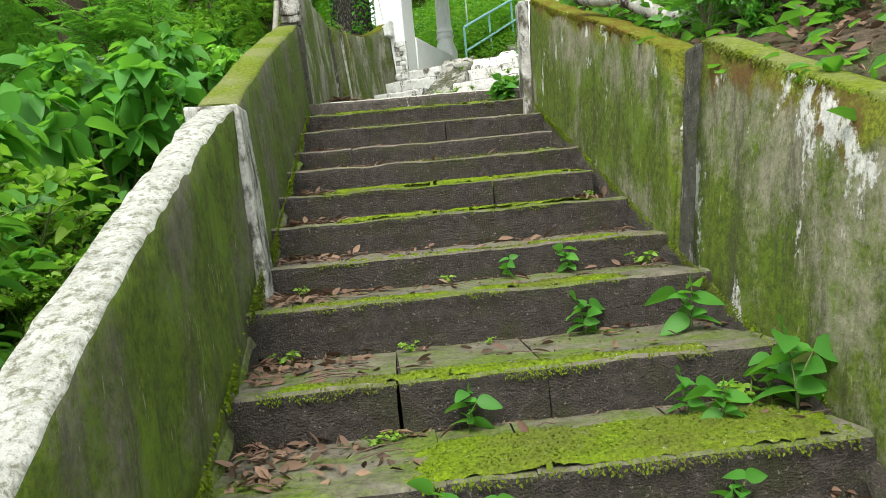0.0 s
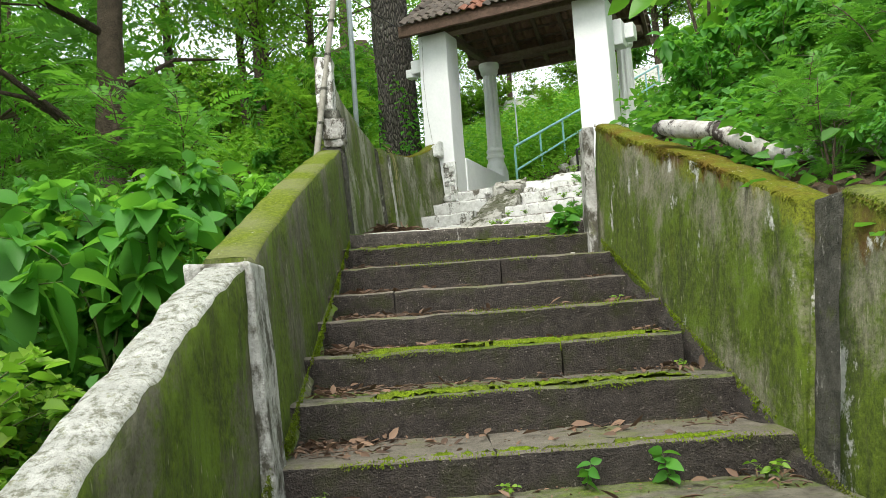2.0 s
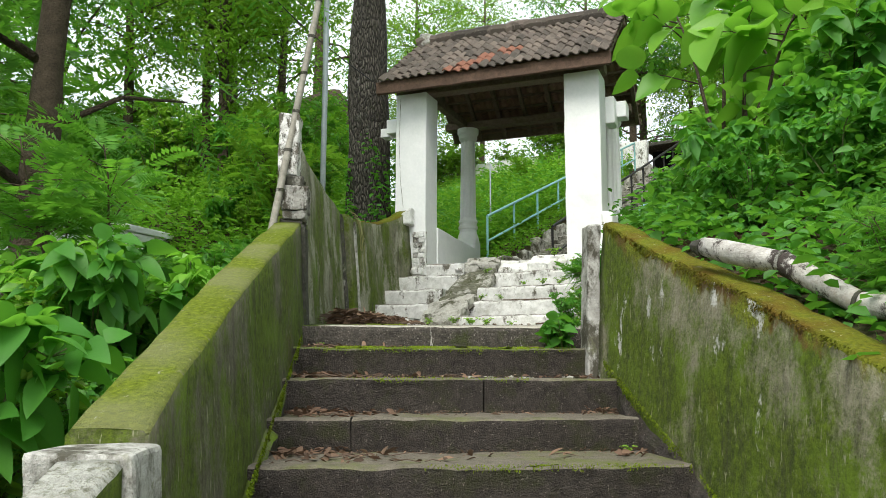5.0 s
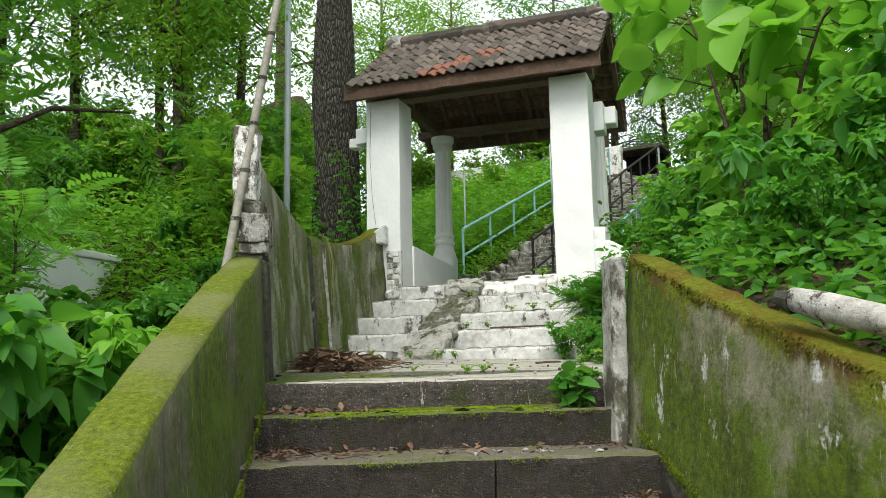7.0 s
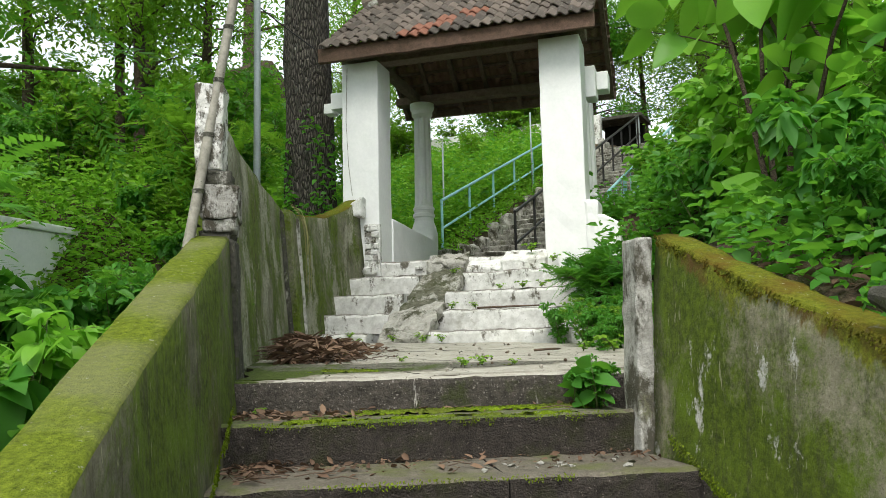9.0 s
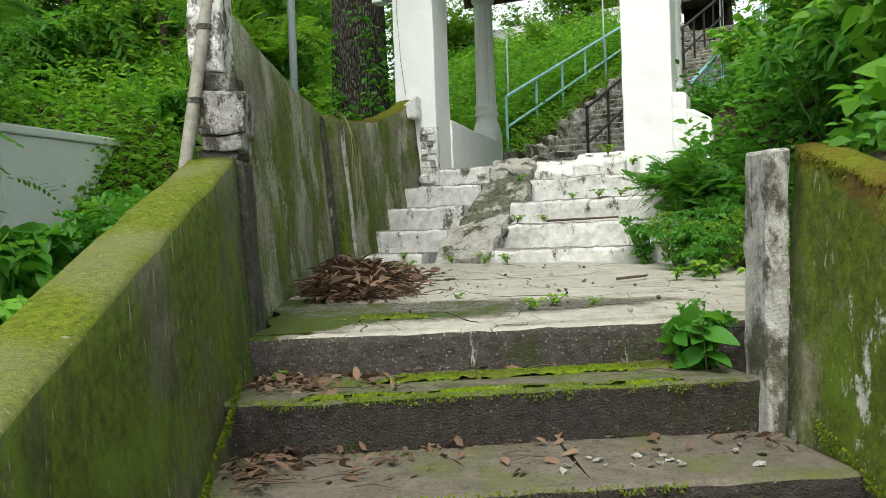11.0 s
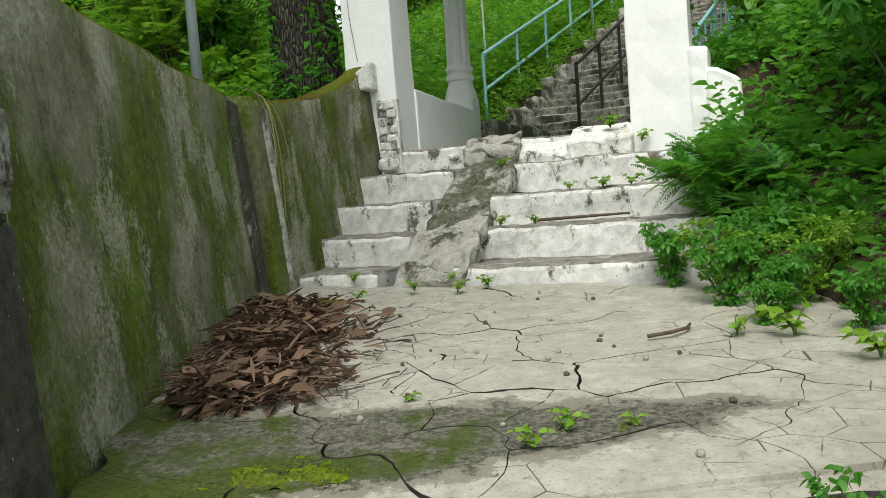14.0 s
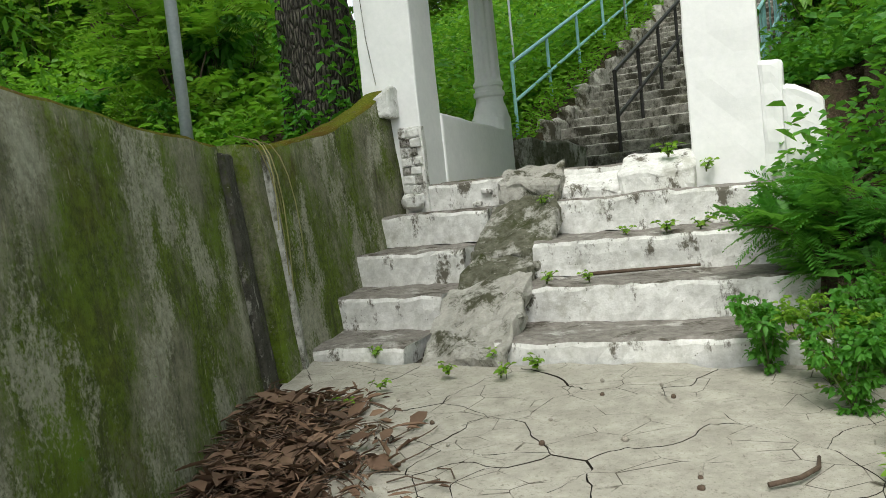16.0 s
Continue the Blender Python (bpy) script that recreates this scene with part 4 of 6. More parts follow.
# roof
EAVE_Z, RIDGE_Z, RIDGE_V, EAVE_F, EAVE_B = 6.50, 7.72, 1.30, -0.30, 2.90
U0, U1 = -0.64, 2.80
gpart("fascia", block(U0 - 0.05, U1 + 0.02, EAVE_F - 0.02, EAVE_F + 0.05, EAVE_Z - 0.20, EAVE_Z - 0.02, 0.008, 0.2, 0.008, 94), M_WOOD, "weathered brown wooden eave board")
gpart("wall_plate", block(-0.55, 2.66, 0.10, 0.32, 6.36, 6.50, 0.01), M_DARKWOOD)
gpart("wall_plate", block(-0.6, 2.7, 2.32, 2.52, 6.46, 6.58, 0.01), M_DARKWOOD)
gpart("fascia", block(U0, U1, EAVE_B - 0.05, EAVE_B, EAVE_Z - 0.14, EAVE_Z - 0.02, 0.008), M_DARKWOOD)
gpart("ridge_beam", block(U0, U1, RIDGE_V - 0.05, RIDGE_V + 0.05, RIDGE_Z - 0.22, RIDGE_Z - 0.06, 0.01), M_DARKWOOD)
for tu in (-0.25, 2.35):
    gpart("tie_beam", block(tu - 0.06, tu + 0.06, 0.2, 2.5, 6.48, 6.60, 0.01), M_DARKWOOD)


def bar_between(a, b, w, h):
    a, b = Vector(a), Vector(b)
    d = (b - a).normalized()
    s_ = d.cross(Vector((0, 0, 1))).normalized() * w
    t_ = s_.normalized().cross(d) * h
    bm = bmesh.new()
    ends = [[bm.verts.new(q + s_ * i + t_ * j) for i, j in ((-1, -1), (1, -1), (1, 1), (-1, 1))] for q in (a, b)]
    for k in range(4):
        bm.faces.new((ends[0][k], ends[0][(k + 1) % 4], ends[1][(k + 1) % 4], ends[1][k]))
    bm.faces.new(ends[0][::-1])
    bm.faces.new(ends[1])
    bmesh.ops.recalc_face_normals(bm, faces=bm.faces[:])
    return bm


SLOPE_F = (RIDGE_Z - EAVE_Z) / (RIDGE_V - EAVE_F)
for k in range(8):
    u = U0 + 0.06 + (U1 - U0 - 0.12) * k / 7
    gpart("rafter", bar_between((u, EAVE_F + 0.03, EAVE_Z - 0.10), (u, RIDGE_V, RIDGE_Z - 0.10), 0.03, 0.045), M_DARKWOOD)
    gpart("rafter", bar_between((u, EAVE_B - 0.03, EAVE_Z - 0.10), (u, RIDGE_V, RIDGE_Z - 0.10), 0.03, 0.045), M_DARKWOOD)
for k in range(9):
    f = (k + 0.5) / 9
    for e in (EAVE_F, EAVE_B):
        vv, zz = e + (RIDGE_V - e) * f, EAVE_Z + (RIDGE_Z - EAVE_Z) * f - 0.045
        gpart("batten", bar_between((U0, vv, zz), (U1, vv, zz), 0.012, 0.02), M_DARKWOOD)


def tile_mesh():
    """One interlocking clay tile: a trough and a roll, with a thick lower lip; x across, y up the slope."""
    bm = bmesh.new()
    prof = []
    for k in range(9):
        a = k / 8
        prof.append((a * 0.152 - 0.07, 0.022 * math.sin(2 * math.pi * a * 0.98 + 0.4)))
    rows = []
    for y, lift in ((0.0, 0.018), (0.03, 0.024), (0.29, 0.0)):
        rows.append(([bm.verts.new((x, y, z + lift)) for x, z in prof], [bm.verts.new((x, y, z + lift - 0.016)) for x, z in prof]))
    for (t0, b0), (t1, b1) in zip(rows, rows[1:]):
        for k in range(8):
            bm.faces.new((t0[k], t0[k + 1], t1[k + 1], t1[k]))
            bm.faces.new((b0[k + 1], b0[k], b1[k], b1[k + 1])).material_index = 1
    t0, b0 = rows[0]
    for k in range(8):
        bm.faces.new((b0[k], b0[k + 1], t0[k + 1], t0[k]))
    return bm


TILE = mesh_of(tile_mesh(), "tile", (M_TILE, M_CLAY), True)
TILE_RED = mesh_of(tile_mesh(), "tile_red", (M_TILE_RED, M_CLAY), True)
ROWS_UP, COLS = 9, 26
back = bmesh.new()
for sgn, e in ((1, EAVE_F), (-1, EAVE_B)):
    run, up_ = RIDGE_V - e, RIDGE_Z - EAVE_Z
    pitch = math.degrees(math.atan2(up_, abs(run)))
    for rr in range(ROWS_UP):
        for cc in range(COLS):
            f = rr / ROWS_UP
            m4 = Matrix.Translation((U0 + 0.07 + (U1 - U0 - 0.14) * cc / (COLS - 1), e - 0.07 * sgn + (run + 0.05 * sgn) * f, EAVE_Z - 0.03 + up_ * f)) @ pose(0, 0, 0, 0, 0, 0 if sgn > 0 else 180) @ pose(random.uniform(-.006, .006), random.uniform(-.016, .016), random.uniform(-.004, .008), pitch + random.uniform(-2.5, 2.5), 0, random.uniform(-3.5, 3.5))
            if sgn > 0:
                red = rr < 4 and abs(cc - (9.5 + rr * 1.5)) < 2.4 - 0.35 * rr and random.random() < 0.75
                ob = new("roof_tile", TILE_RED if red else TILE)
                ob.parent = gate
                ob.matrix_basis = m4
            else:
                k0 = len(back.verts)
                back.from_mesh(TILE)
                back.verts.ensure_lookup_table()
                bmesh.ops.transform(back, matrix=m4, verts=back.verts[k0:])
tagged(gpart("back_roof_tiles", back, (M_TILE, M_CLAY), "", None, True), kind="stuff")
for k in range(11):
    u = U0 + 0.14 + (U1 - U0 - 0.28) * k / 10
    gpart("ridge_cap", tube([(u - 0.19, RIDGE_V, RIDGE_Z - 0.02), (u - 0.1, RIDGE_V, RIDGE_Z + 0.01), (u + 0.17, RIDGE_V, RIDGE_Z + random.uniform(-0.01, 0.03))], [0.12, 0.125, 0.11], 10, None, 0.02, k), M_TILE)
for e in (0, 1):
    u = (U0 + 0.1, U1 - 0.12)[e]
    gpart("gable_mortar", block(u - 0.10, u + 0.10, RIDGE_V - 0.12, RIDGE_V + 0.12, RIDGE_Z - 0.08, RIDGE_Z + 0.13, 0.03, 0.06, 0.02, 95 + e), M_POSTW, "grey mortar lump on the ridge end")

# ---- upper flight with rails ----
upper = thing("upper_stairs", "long grey stone stairway climbing the green hill", "stairs", kind="structure")
upper.matrix_world = STAIR
for i in range(31):
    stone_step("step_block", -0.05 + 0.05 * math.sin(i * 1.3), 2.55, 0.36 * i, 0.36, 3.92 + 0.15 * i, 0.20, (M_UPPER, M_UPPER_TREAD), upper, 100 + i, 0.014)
for i in range(16):
    part("side_stone", block(-0.22 + 0.05 * math.sin(i * 3.1), 0.02, 0.72 * i, 0.72 * i + 0.70, 3.5 + 0.30 * i, 4.17 + 0.30 * i + 0.05 * math.sin(i * 2.2), 0.05, 0.12, 0.04, 130 + i), M_UPPER_TREAD, upper)


def railing(name, label, lat, a0, a1, z0, mat, slope, spacing, height, r, mid=True, balusters=0):
    ob = thing(name, label, "railing", at=STAIR)
    n_ = int((a1 - a0) / spacing)
    def at(a, h):
        return (lat, a, z0 + slope * (a - a0) + h)
    part("handrail", tube([at(a0, height - 0.0), at(a1, height)], r * 1.15, 8), mat, ob)
    if mid:
        part("midrail", tube([at(a0, height * 0.42), at(a1, height * 0.42)], r, 8), mat, ob)
    for k in range(n_ + 1):
        a = a0 + spacing * k
        part("post", tube([at(a, -0.25), at(a, height)], r, 8), mat, ob)
    for k in range(balusters):
        a = a0 + (a1 - a0) * (k + 0.5) / balusters
        part("baluster", tube([at(a, 0.05), at(a, height)], r * 0.5, 6), mat, ob)
    return ob


railing("stair_railing", "turquoise painted pipe railing beside the stairs", -0.38, 0.5, 10.5, 4.42, M_TURQ, 0.40, 1.25, 0.92, 0.026)
railing("stair_railing", "black painted pipe railing in the middle of the stairs", 1.15, 0.35, 10.5, 3.98, M_BLACK, 0.417, 1.0, 0.98, 0.026)
railing("stair_railing", "pale blue painted pipe railing along the outer stair edge", 2.62, 1.2, 10.5, 4.35, M_TURQ, 0.417, 1.2, 0.95, 0.026, True, 24)
parapet = block(-7.5, -0.2, 11.2, 11.5, 8.4, 9.6, 0.03, 0.4, 0.02, 140)
ob = part("hilltop_parapet", parapet, M_FRIEZE)
ob.matrix_world = STAIR
tagged(ob, "grey weathered concrete parapet at the top of the hill", "wall", kind="structure")
hut = thing("hilltop_porch", "dark open porch at the head of the stairs", "building", at=STAIR)
# solid back wall, the porch's inner shade painted on as near-black
part("wall", block(-0.6, 0.7, 13.2, 13.5, 8.2, 9.7, 0.02), M_INNER_SHADE, hut)
part("roof", block(-0.75, 0.85, 12.3, 13.7, 9.68, 9.8, 0.02), M_POSTD, hut)
for u in (-0.6, 0.7):
    part("post", tube([(u, 12.4, 8.3), (u, 12.4, 9.7)], 0.06, 8), M_TIN, hut)

# ---- white house in the trees below ----
house = thing("white_house", "low white flat-roofed house among the trees", "house", at=pose(-4.3, 14.0, 0.08, 0, 0, -24))
part("wall", block(-5.0, 0.0, 0.0, 4.0, 0.2, 4.25, 0.02, 0.5, 0.005, 150), M_WHITE, house)
part("roof", block(-5.04, 0.04, -0.04, 4.04, 4.25, 4.36, 0.02), M_WHITE, house)
# solid panel without a hole; the dark of the room is its colour
part("window", block(-2.6, -1.6, -0.03, 0.02, 2.2, 3.4, 0.01), M_INNER_SHADE, house)

# ---- poles, cable, log ----
bm = tube([(-0.72, 11.55, 3.3), (-0.72, 11.55, 5.6), (-0.74, 11.55, 8.5)], 0.034, 10)
tagged(part("pole", bm, M_TIN, smooth=True), "thin grey galvanised pole behind the retaining wall", "pole")
bam = thing("bamboo_pole", "grey bamboo pole leaning against the wall pier", "pole")
pts = [Vector((-0.87, 8.03, 2.95)) + Vector((0.53, 0.30, 3.5)) * (k / 11) for k in range(12)]
part("cane", tube(pts, [0.029 - 0.0006 * k for k in range(12)], 10), M_BAMBOO, bam, smooth=True)
for k in range(1, 11):
    part("node", tube([pts[k] - Vector((0, 0, 0.012)), pts[k] + Vector((0, 0, 0.012))], 0.033 - 0.0006 * k, 10), M_POSTD, bam)
part("binding", tube([pts[1] + Vector((0.0, 0.02, 0.13)), pts[1] + Vector((0.05, 0.1, 0.14)), pts[1] + Vector((0.02, 0.02, 0.17))], 0.012, 6), M_BLACK, bam)
cable_a, cable_b = G(-0.8, -0.2, 6.55), Vector((-3.2, 12.0, 9.2))
bm = tube([cable_a.lerp(cable_b, k / 10) - Vector((0, 0, 0.35 * math.sin(math.pi * k / 10))) for k in range(11)], 0.008, 6)
tagged(part("cable", bm, M_BLACK), "thin black cable strung from the gate roof", "cable")
log = thing("log", "fallen pale log with a dark broken end lying over the wall", "log")
lp = [(1.57, 5.86, 2.865), (1.62, 5.74, 2.83), (1.73, 5.42, 2.735)] + [(x, y, land(x, y) + 0.075) for x, y in ((1.85, 5.08), (2.02, 4.74), (2.35, 4.40), (3.0, 4.12), (4.0, 4.0))]
part("trunk", tube(lp, [0.050, 0.056, 0.052, 0.054, 0.058, 0.06, 0.066, 0.07], 14, None, 0.03, 2), M_LOG, log, smooth=True)
part("broken_end", tube([(1.545, 5.92, 2.88), (1.574, 5.85, 2.862)], [0.036, 0.054], 12, None, 0.03, 3), M_POSTD, log)
for q, r_ in ((lp[2], 0.056), (lp[3], 0.058), (lp[4], 0.062)):
    q = Vector(q)
    d_ = Vector((0.45, -0.85, -0.22)).normalized() * 0.008
    part("bark_ring", tube([q - d_, q + d_], r_, 14, None, 0.006, 5), M_POSTD, log)


# ---- plants: prototypes that are copied ----
def stems_mesh(name, n_, height, spread, r0, material, seed, forks=2):
    """Bent stems from one root, with side twigs; returns the mesh and the twig points and directions for leaves."""
    rs = np.random.default_rng(seed)
    bm = bmesh.new()
    spots, dirs = [], []
    for k in range(n_):
        az = rs.uniform(0, 2 * math.pi)
        tip = Vector((math.cos(az) * spread * rs.uniform(0.3, 1), math.sin(az) * spread * rs.uniform(0.3, 1), height * rs.uniform(0.7, 1.05)))
        bend = Vector((rs.normal(0, 0.1), rs.normal(0, 0.1), 0)) * height
        pts_ = [tip * t + bend * math.sin(math.pi * t) * 0.5 + Vector((0, 0, 0.15 * height * math.sin(math.pi * t))) for t in np.linspace(0, 1, 6)]
        tube(pts_, [r0 * (1 - 0.75 * t) for t in np.linspace(0, 1, 6)], 5, bm)
        for i in range(1, 6):
            for f in range(forks + (i > 3)):
                a2 = rs.uniform(0, 2 * math.pi)
                d = Vector((math.cos(a2), math.sin(a2), rs.uniform(0.0, 0.7))).normalized()
                L = height * rs.uniform(0.10, 0.26)
                q = pts_[i].lerp(pts_[i - 1], rs.uniform(0, 1))
                tube([q, q + d * L * 0.5 + Vector((0, 0, 0.03 * L)), q + d * L], [r0 * 0.3, r0 * 0.22, r0 * 0.1], 4, bm)
                for t in np.linspace(0.25, 1, 6):
                    spots.append(q + d * L * t)
                    dirs.append(d)
    return mesh_of(bm, name, material, True), np.array(spots), np.array(dirs)


def shrub(name, label, category, group, n_, height, spread, leaf, width, material, seed, per=2, droop=0.35, stem=0.012, forks=2, stem_mat=None):
    ob = thing(name, label, category, group)
    me, P, D = stems_mesh("stem", n_, height, spread, stem, stem_mat or M_STEM, seed, forks)
    st = new("stem", me)
    st.parent = ob
    rs = np.random.default_rng(seed + 1)
    P2 = np.repeat(P, per, 0) + rs.normal(0, 0.015, (len(P) * per, 3))
    V, F = (oval_leaves if leaf > 0.11 else leaves)(P2, np.full(len(P2), leaf), width, np.repeat(D, per, 0) * 0.6, droop, 0.15, rs)
    lf = new("foliage", raw_mesh("foliage", V, F, material))
    lf.parent = ob
    return ob


def feather_shrub(name, label, category, group, n_, height, spread, length, seed, material, per=1, pairs=12):
    ob = thing(name, label, category, group)
    me, P, D = stems_mesh("stem", n_, height, spread, 0.014, M_TWIG, seed, 2)
    st = new("stem", me)
    st.parent = ob
    rs = np.random.default_rng(seed + 1)
    keep = rs.random(len(P)) < 0.55
    P, D = np.repeat(P[keep], per, 0), np.repeat(D[keep], per, 0)
    V, F = fronds(P, D + rs.normal(0, 0.5, D.shape) + np.array([0, 0, 0.25]), length, pairs, 0.22, 0.35, rs)
    lf = new("foliage", raw_mesh("foliage", V, F, material))
    lf.parent = ob
    return ob


BANK = "shrubs on the wooded bank"
PROTO = [
    shrub("shrub", "green broad-leaved shrub growing on the bank", "shrub", BANK, 9, 1.25, 0.65, 0.115, 0.55, M_LEAF, 11),
    shrub("shrub", "dark green leafy shrub growing on the bank", "shrub", BANK, 9, 1.3, 0.7, 0.10, 0.5, M_LEAF_DARK, 12),
    shrub("shrub", "bright young green shrub growing on the bank", "shrub", BANK, 8, 1.1, 0.6, 0.085, 0.6, M_LEAF_LIGHT, 13),
    shrub("shrub", "green shrub with large drooping leaves on the bank", "shrub", BANK, 6, 1.3, 0.6, 0.22, 0.62, M_LEAF, 14, 1, 0.45),
    feather_shrub("feathery_bush", "feathery green shrub with fine leaflets on the bank", "shrub", BANK, 8, 1.4, 0.8, 0.34, 15, M_LEAF_FERN),
    feather_shrub("feathery_bush", "light feathery shrub with fine leaflets on the bank", "shrub", BANK, 7, 1.5, 0.9, 0.42, 16, M_LEAF_LIGHT, 1, 14),
    shrub("tall_shrub", "tall shrub with broad bright green leaves above the wall", "shrub", BANK, 8, 1.5, 0.65, 0.19, 0.66, M_LEAF_BIG, 17, 1, 0.4, 0.012, 2),
]


def plant_at(proto, x, y, scale, z=None, turn=None, tilt=0.0):
    z = land(x, y) - 0.04 if z is None else z
    ob = copy_thing(proto, pose(x, y, z, tilt, 0, random.uniform(0, 360) if turn is None else turn))
    ob.matrix_basis = ob.matrix_basis @ Matrix.Scale(scale, 4)
    return ob


def tree(name, label, group, height, r0, crown_at, crown_r, leaf, width, count, material, bark, seed, feather=False, lean=(0.0, 0.0), clumps=34):
    """A tapered trunk with limbs and a crown of leaf clumps with gaps between."""
    rs = np.random.default_rng(seed)
    ob = thing(name, label, "tree", group)
    bm = bmesh.new()
    ax = [Vector((lean[0] * t + 0.12 * math.sin(3 * t + seed), lean[1] * t + 0.12 * math.cos(2.3 * t + seed), height * t)) for t in np.linspace(-0.06, 1, 16)]
    rad = [r0 * (1.25 if i == 0 else 1.08 if i == 1 else 1.0) * (1 - 0.72 * i / 15) for i in range(16)]
    tube(ax, rad, 16, bm, r0 * 0.25, seed)
    tips, cen = [], []
    for k in range(clumps):
        t = rs.uniform(crown_at, 1.0)
        q = ax[min(15, max(0, int(t * 15)))]
        az = rs.uniform(0, 2 * math.pi)
        reach = crown_r * rs.uniform(0.35, 1.0) * (1.1 - 0.5 * abs(t - (crown_at + 1) / 2))
        e = q + Vector((math.cos(az) * reach, math.sin(az) * reach, reach * rs.uniform(0.0, 0.55)))
        m_ = q.lerp(e, 0.5) + Vector((0, 0, 0.12 * reach))
        tube([q, m_, e], [r0 * 0.22, r0 * 0.13, r0 * 0.05], 6, bm)
        cen += [e, m_.lerp(e, 0.4)]
    tk = new("trunk", mesh_of(bm, "trunk", bark, True))
    tk.parent = ob
    cen = np.array(cen)
    c = cen[rs.integers(0, len(cen), count)]
    off = rs.normal(0, 1, (count, 3)) * np.array([0.62, 0.62, 0.42]) * crown_r * 0.24
    P = c + off
    if feather:
        D = off + rs.normal(0, 0.3, off.shape) + np.array([0, 0, 0.1])
        V, F = fronds(P, D, leaf, 9, 0.26, 0.55, rs)
    else:
        V, F = leaves(P, np.full(count, leaf), width, None, 0.4, -0.05, rs)
    cr = new("crown", raw_mesh("crown", V, F, material))
    cr.parent = ob
    return ob


WOOD = "trees of the wood"
TREES = [
    tree("tree", "tall tree with feathery light foliage and brown trunk", WOOD, 9.0, 0.20, 0.30, 3.0, 0.5, 0.3, 1350, M_LEAF_FERN, M_BARKB, 21, True),
    tree("tree", "leafy woodland tree with dark trunk", WOOD, 10.0, 0.22, 0.22, 3.4, 0.17, 0.5, 5600, M_LEAF, M_BARKB, 22),
    tree("tree", "shady woodland tree with dark green leaves", WOOD, 9.0, 0.18, 0.15, 3.2, 0.16, 0.5, 5200, M_LEAF_DARK, M_BARKB, 23),
    tree("tree", "bright young woodland tree with yellow-green leaves", WOOD, 9.5, 0.15, 0.25, 3.0, 0.15, 0.5, 7000, M_LEAF_LIGHT, M_BARKB, 24),
    tree("tree", "drooping feathery bamboo-like tree", WOOD, 8.0, 0.10, 0.10, 2.6, 0.55, 0.3, 1500, M_LEAF_FERN, M_TWIG, 25, True),
]
# left side of the wood
for k, (x, y, i, sc) in enumerate(((-3.3, 9.7, 0, 1.0), (-5.4, 11.5, 4, 0.95), (-7.4, 11.2, 4, 0.9), (-3.6, 19.5, 3, 0.9), (-11.5, 8.0, 2, 1.1), (-10.5, 17.0, 2, 1.2),
                                   (-2.6, 22.5, 3, 0.9), (-8.2, 22.0, 1, 1.15), (-6.0, 20.5, 3, 0.9), (-9.5, 19.5, 1, 1.0), (-13.5, 13.0, 1, 1.3), (-14.0, 22.0, 2, 1.4), (-5.0, 28.0, 2, 1.2), (-18.0, 18.0, 2, 1.5))):
    plant_at(TREES[i], x, y, sc)
# behind and right of the gate
for x, y, i, sc in ((1.2, 29.0, 3, 0.85), (4.0, 33.0, 3, 0.9), (8.5, 34.0, 2, 1.0), (13.0, 27.0, 2, 0.9), (11.0, 20.0, 1, 0.8), (7.6, 17.0, 3, 0.62), (5.7, 11.6, 3, 0.55), (8.5, 11.5, 3, 0.75), (9.5, 8.6, 3, 0.8), (10.0, 6.5, 2, 0.9), (13.0, 14.0, 2, 1.0), (-2.5, 34.0, 1, 1.3), (17, 22, 2, 1.3), (-4.2, 20.4, 3, 0.8), (16.0, 10.0, 1, 1.1), (12.0, 31.0, 3, 0.8), (13.5, 29.5, 1, 0.85), (10.4, 32.0, 1, 0.85), (15.0, 31.5, 3, 0.95), (11.9, 22.4, 3, 0.5), (13.2, 24.2, 1, 0.6), (12.4, 27.2, 3, 0.55), (10.6, 20.0, 3, 0.42), (9.5, 30.5, 1, 0.8)):
    plant_at(TREES[i], x, y, sc)
big = tree("tree", "large tree with thick dark fissured trunk behind the gate", "", 13.0, 0.40, 0.62, 4.2, 0.15, 0.5, 9000, M_LEAF_LIGHT, M_BARK, 31, lean=(-0.55, 0.2))
big.matrix_basis = pose(-0.16, 14.75, 3.9)
for pr in TREES:
    for o in (pr, *pr.children):
        o.hide_render = False
TREES[0].matrix_basis = pose(-13.0, 9.5, land(-13.0, 9.5))
TREES[1].matrix_basis = pose(-17.0, 9.0, land(-17.0, 9.0))
TREES[2].matrix_basis = pose(14.0, 18.0, land(14.0, 18.0))
TREES[3].matrix_basis = pose(2.0, 38.0, land(2.0, 38.0))
TREES[4].matrix_basis = pose(-7.5, 15.8, land(-7.5, 15.8))

# shrubs on the falling bank beside the left wall
rs2 = random.Random(3)
for k in range(132):
    y = rs2.uniform(0.6, 16.5)
    x = -1.15 - abs(rs2.gauss(0, 1)) * 2.0 - rs2.random() * 0.5
    near_ = -1.0 - x
    sc = 0.62 + 0.20 * min(near_, 3.0) + rs2.uniform(-0.1, 0.25)
    if y > 11 and x > -2.0:
        sc *= 0.55
    if y > 6.8 and -5.5 < x:
        sc = min(sc, 0.5)
    if -6.5 < x < -3.2 and 11.5 < y < 17:
        continue
    if -4.8 < x < -1.9 and y > 3 and k % 2:
        continue
    i = rs2.choice((0, 0, 1, 0, 2, 1, 3, 0, 2, 0) if x > -3 else (0, 1, 2, 4, 4, 5, 6))
    plant_at(PROTO[i], x, y, sc)
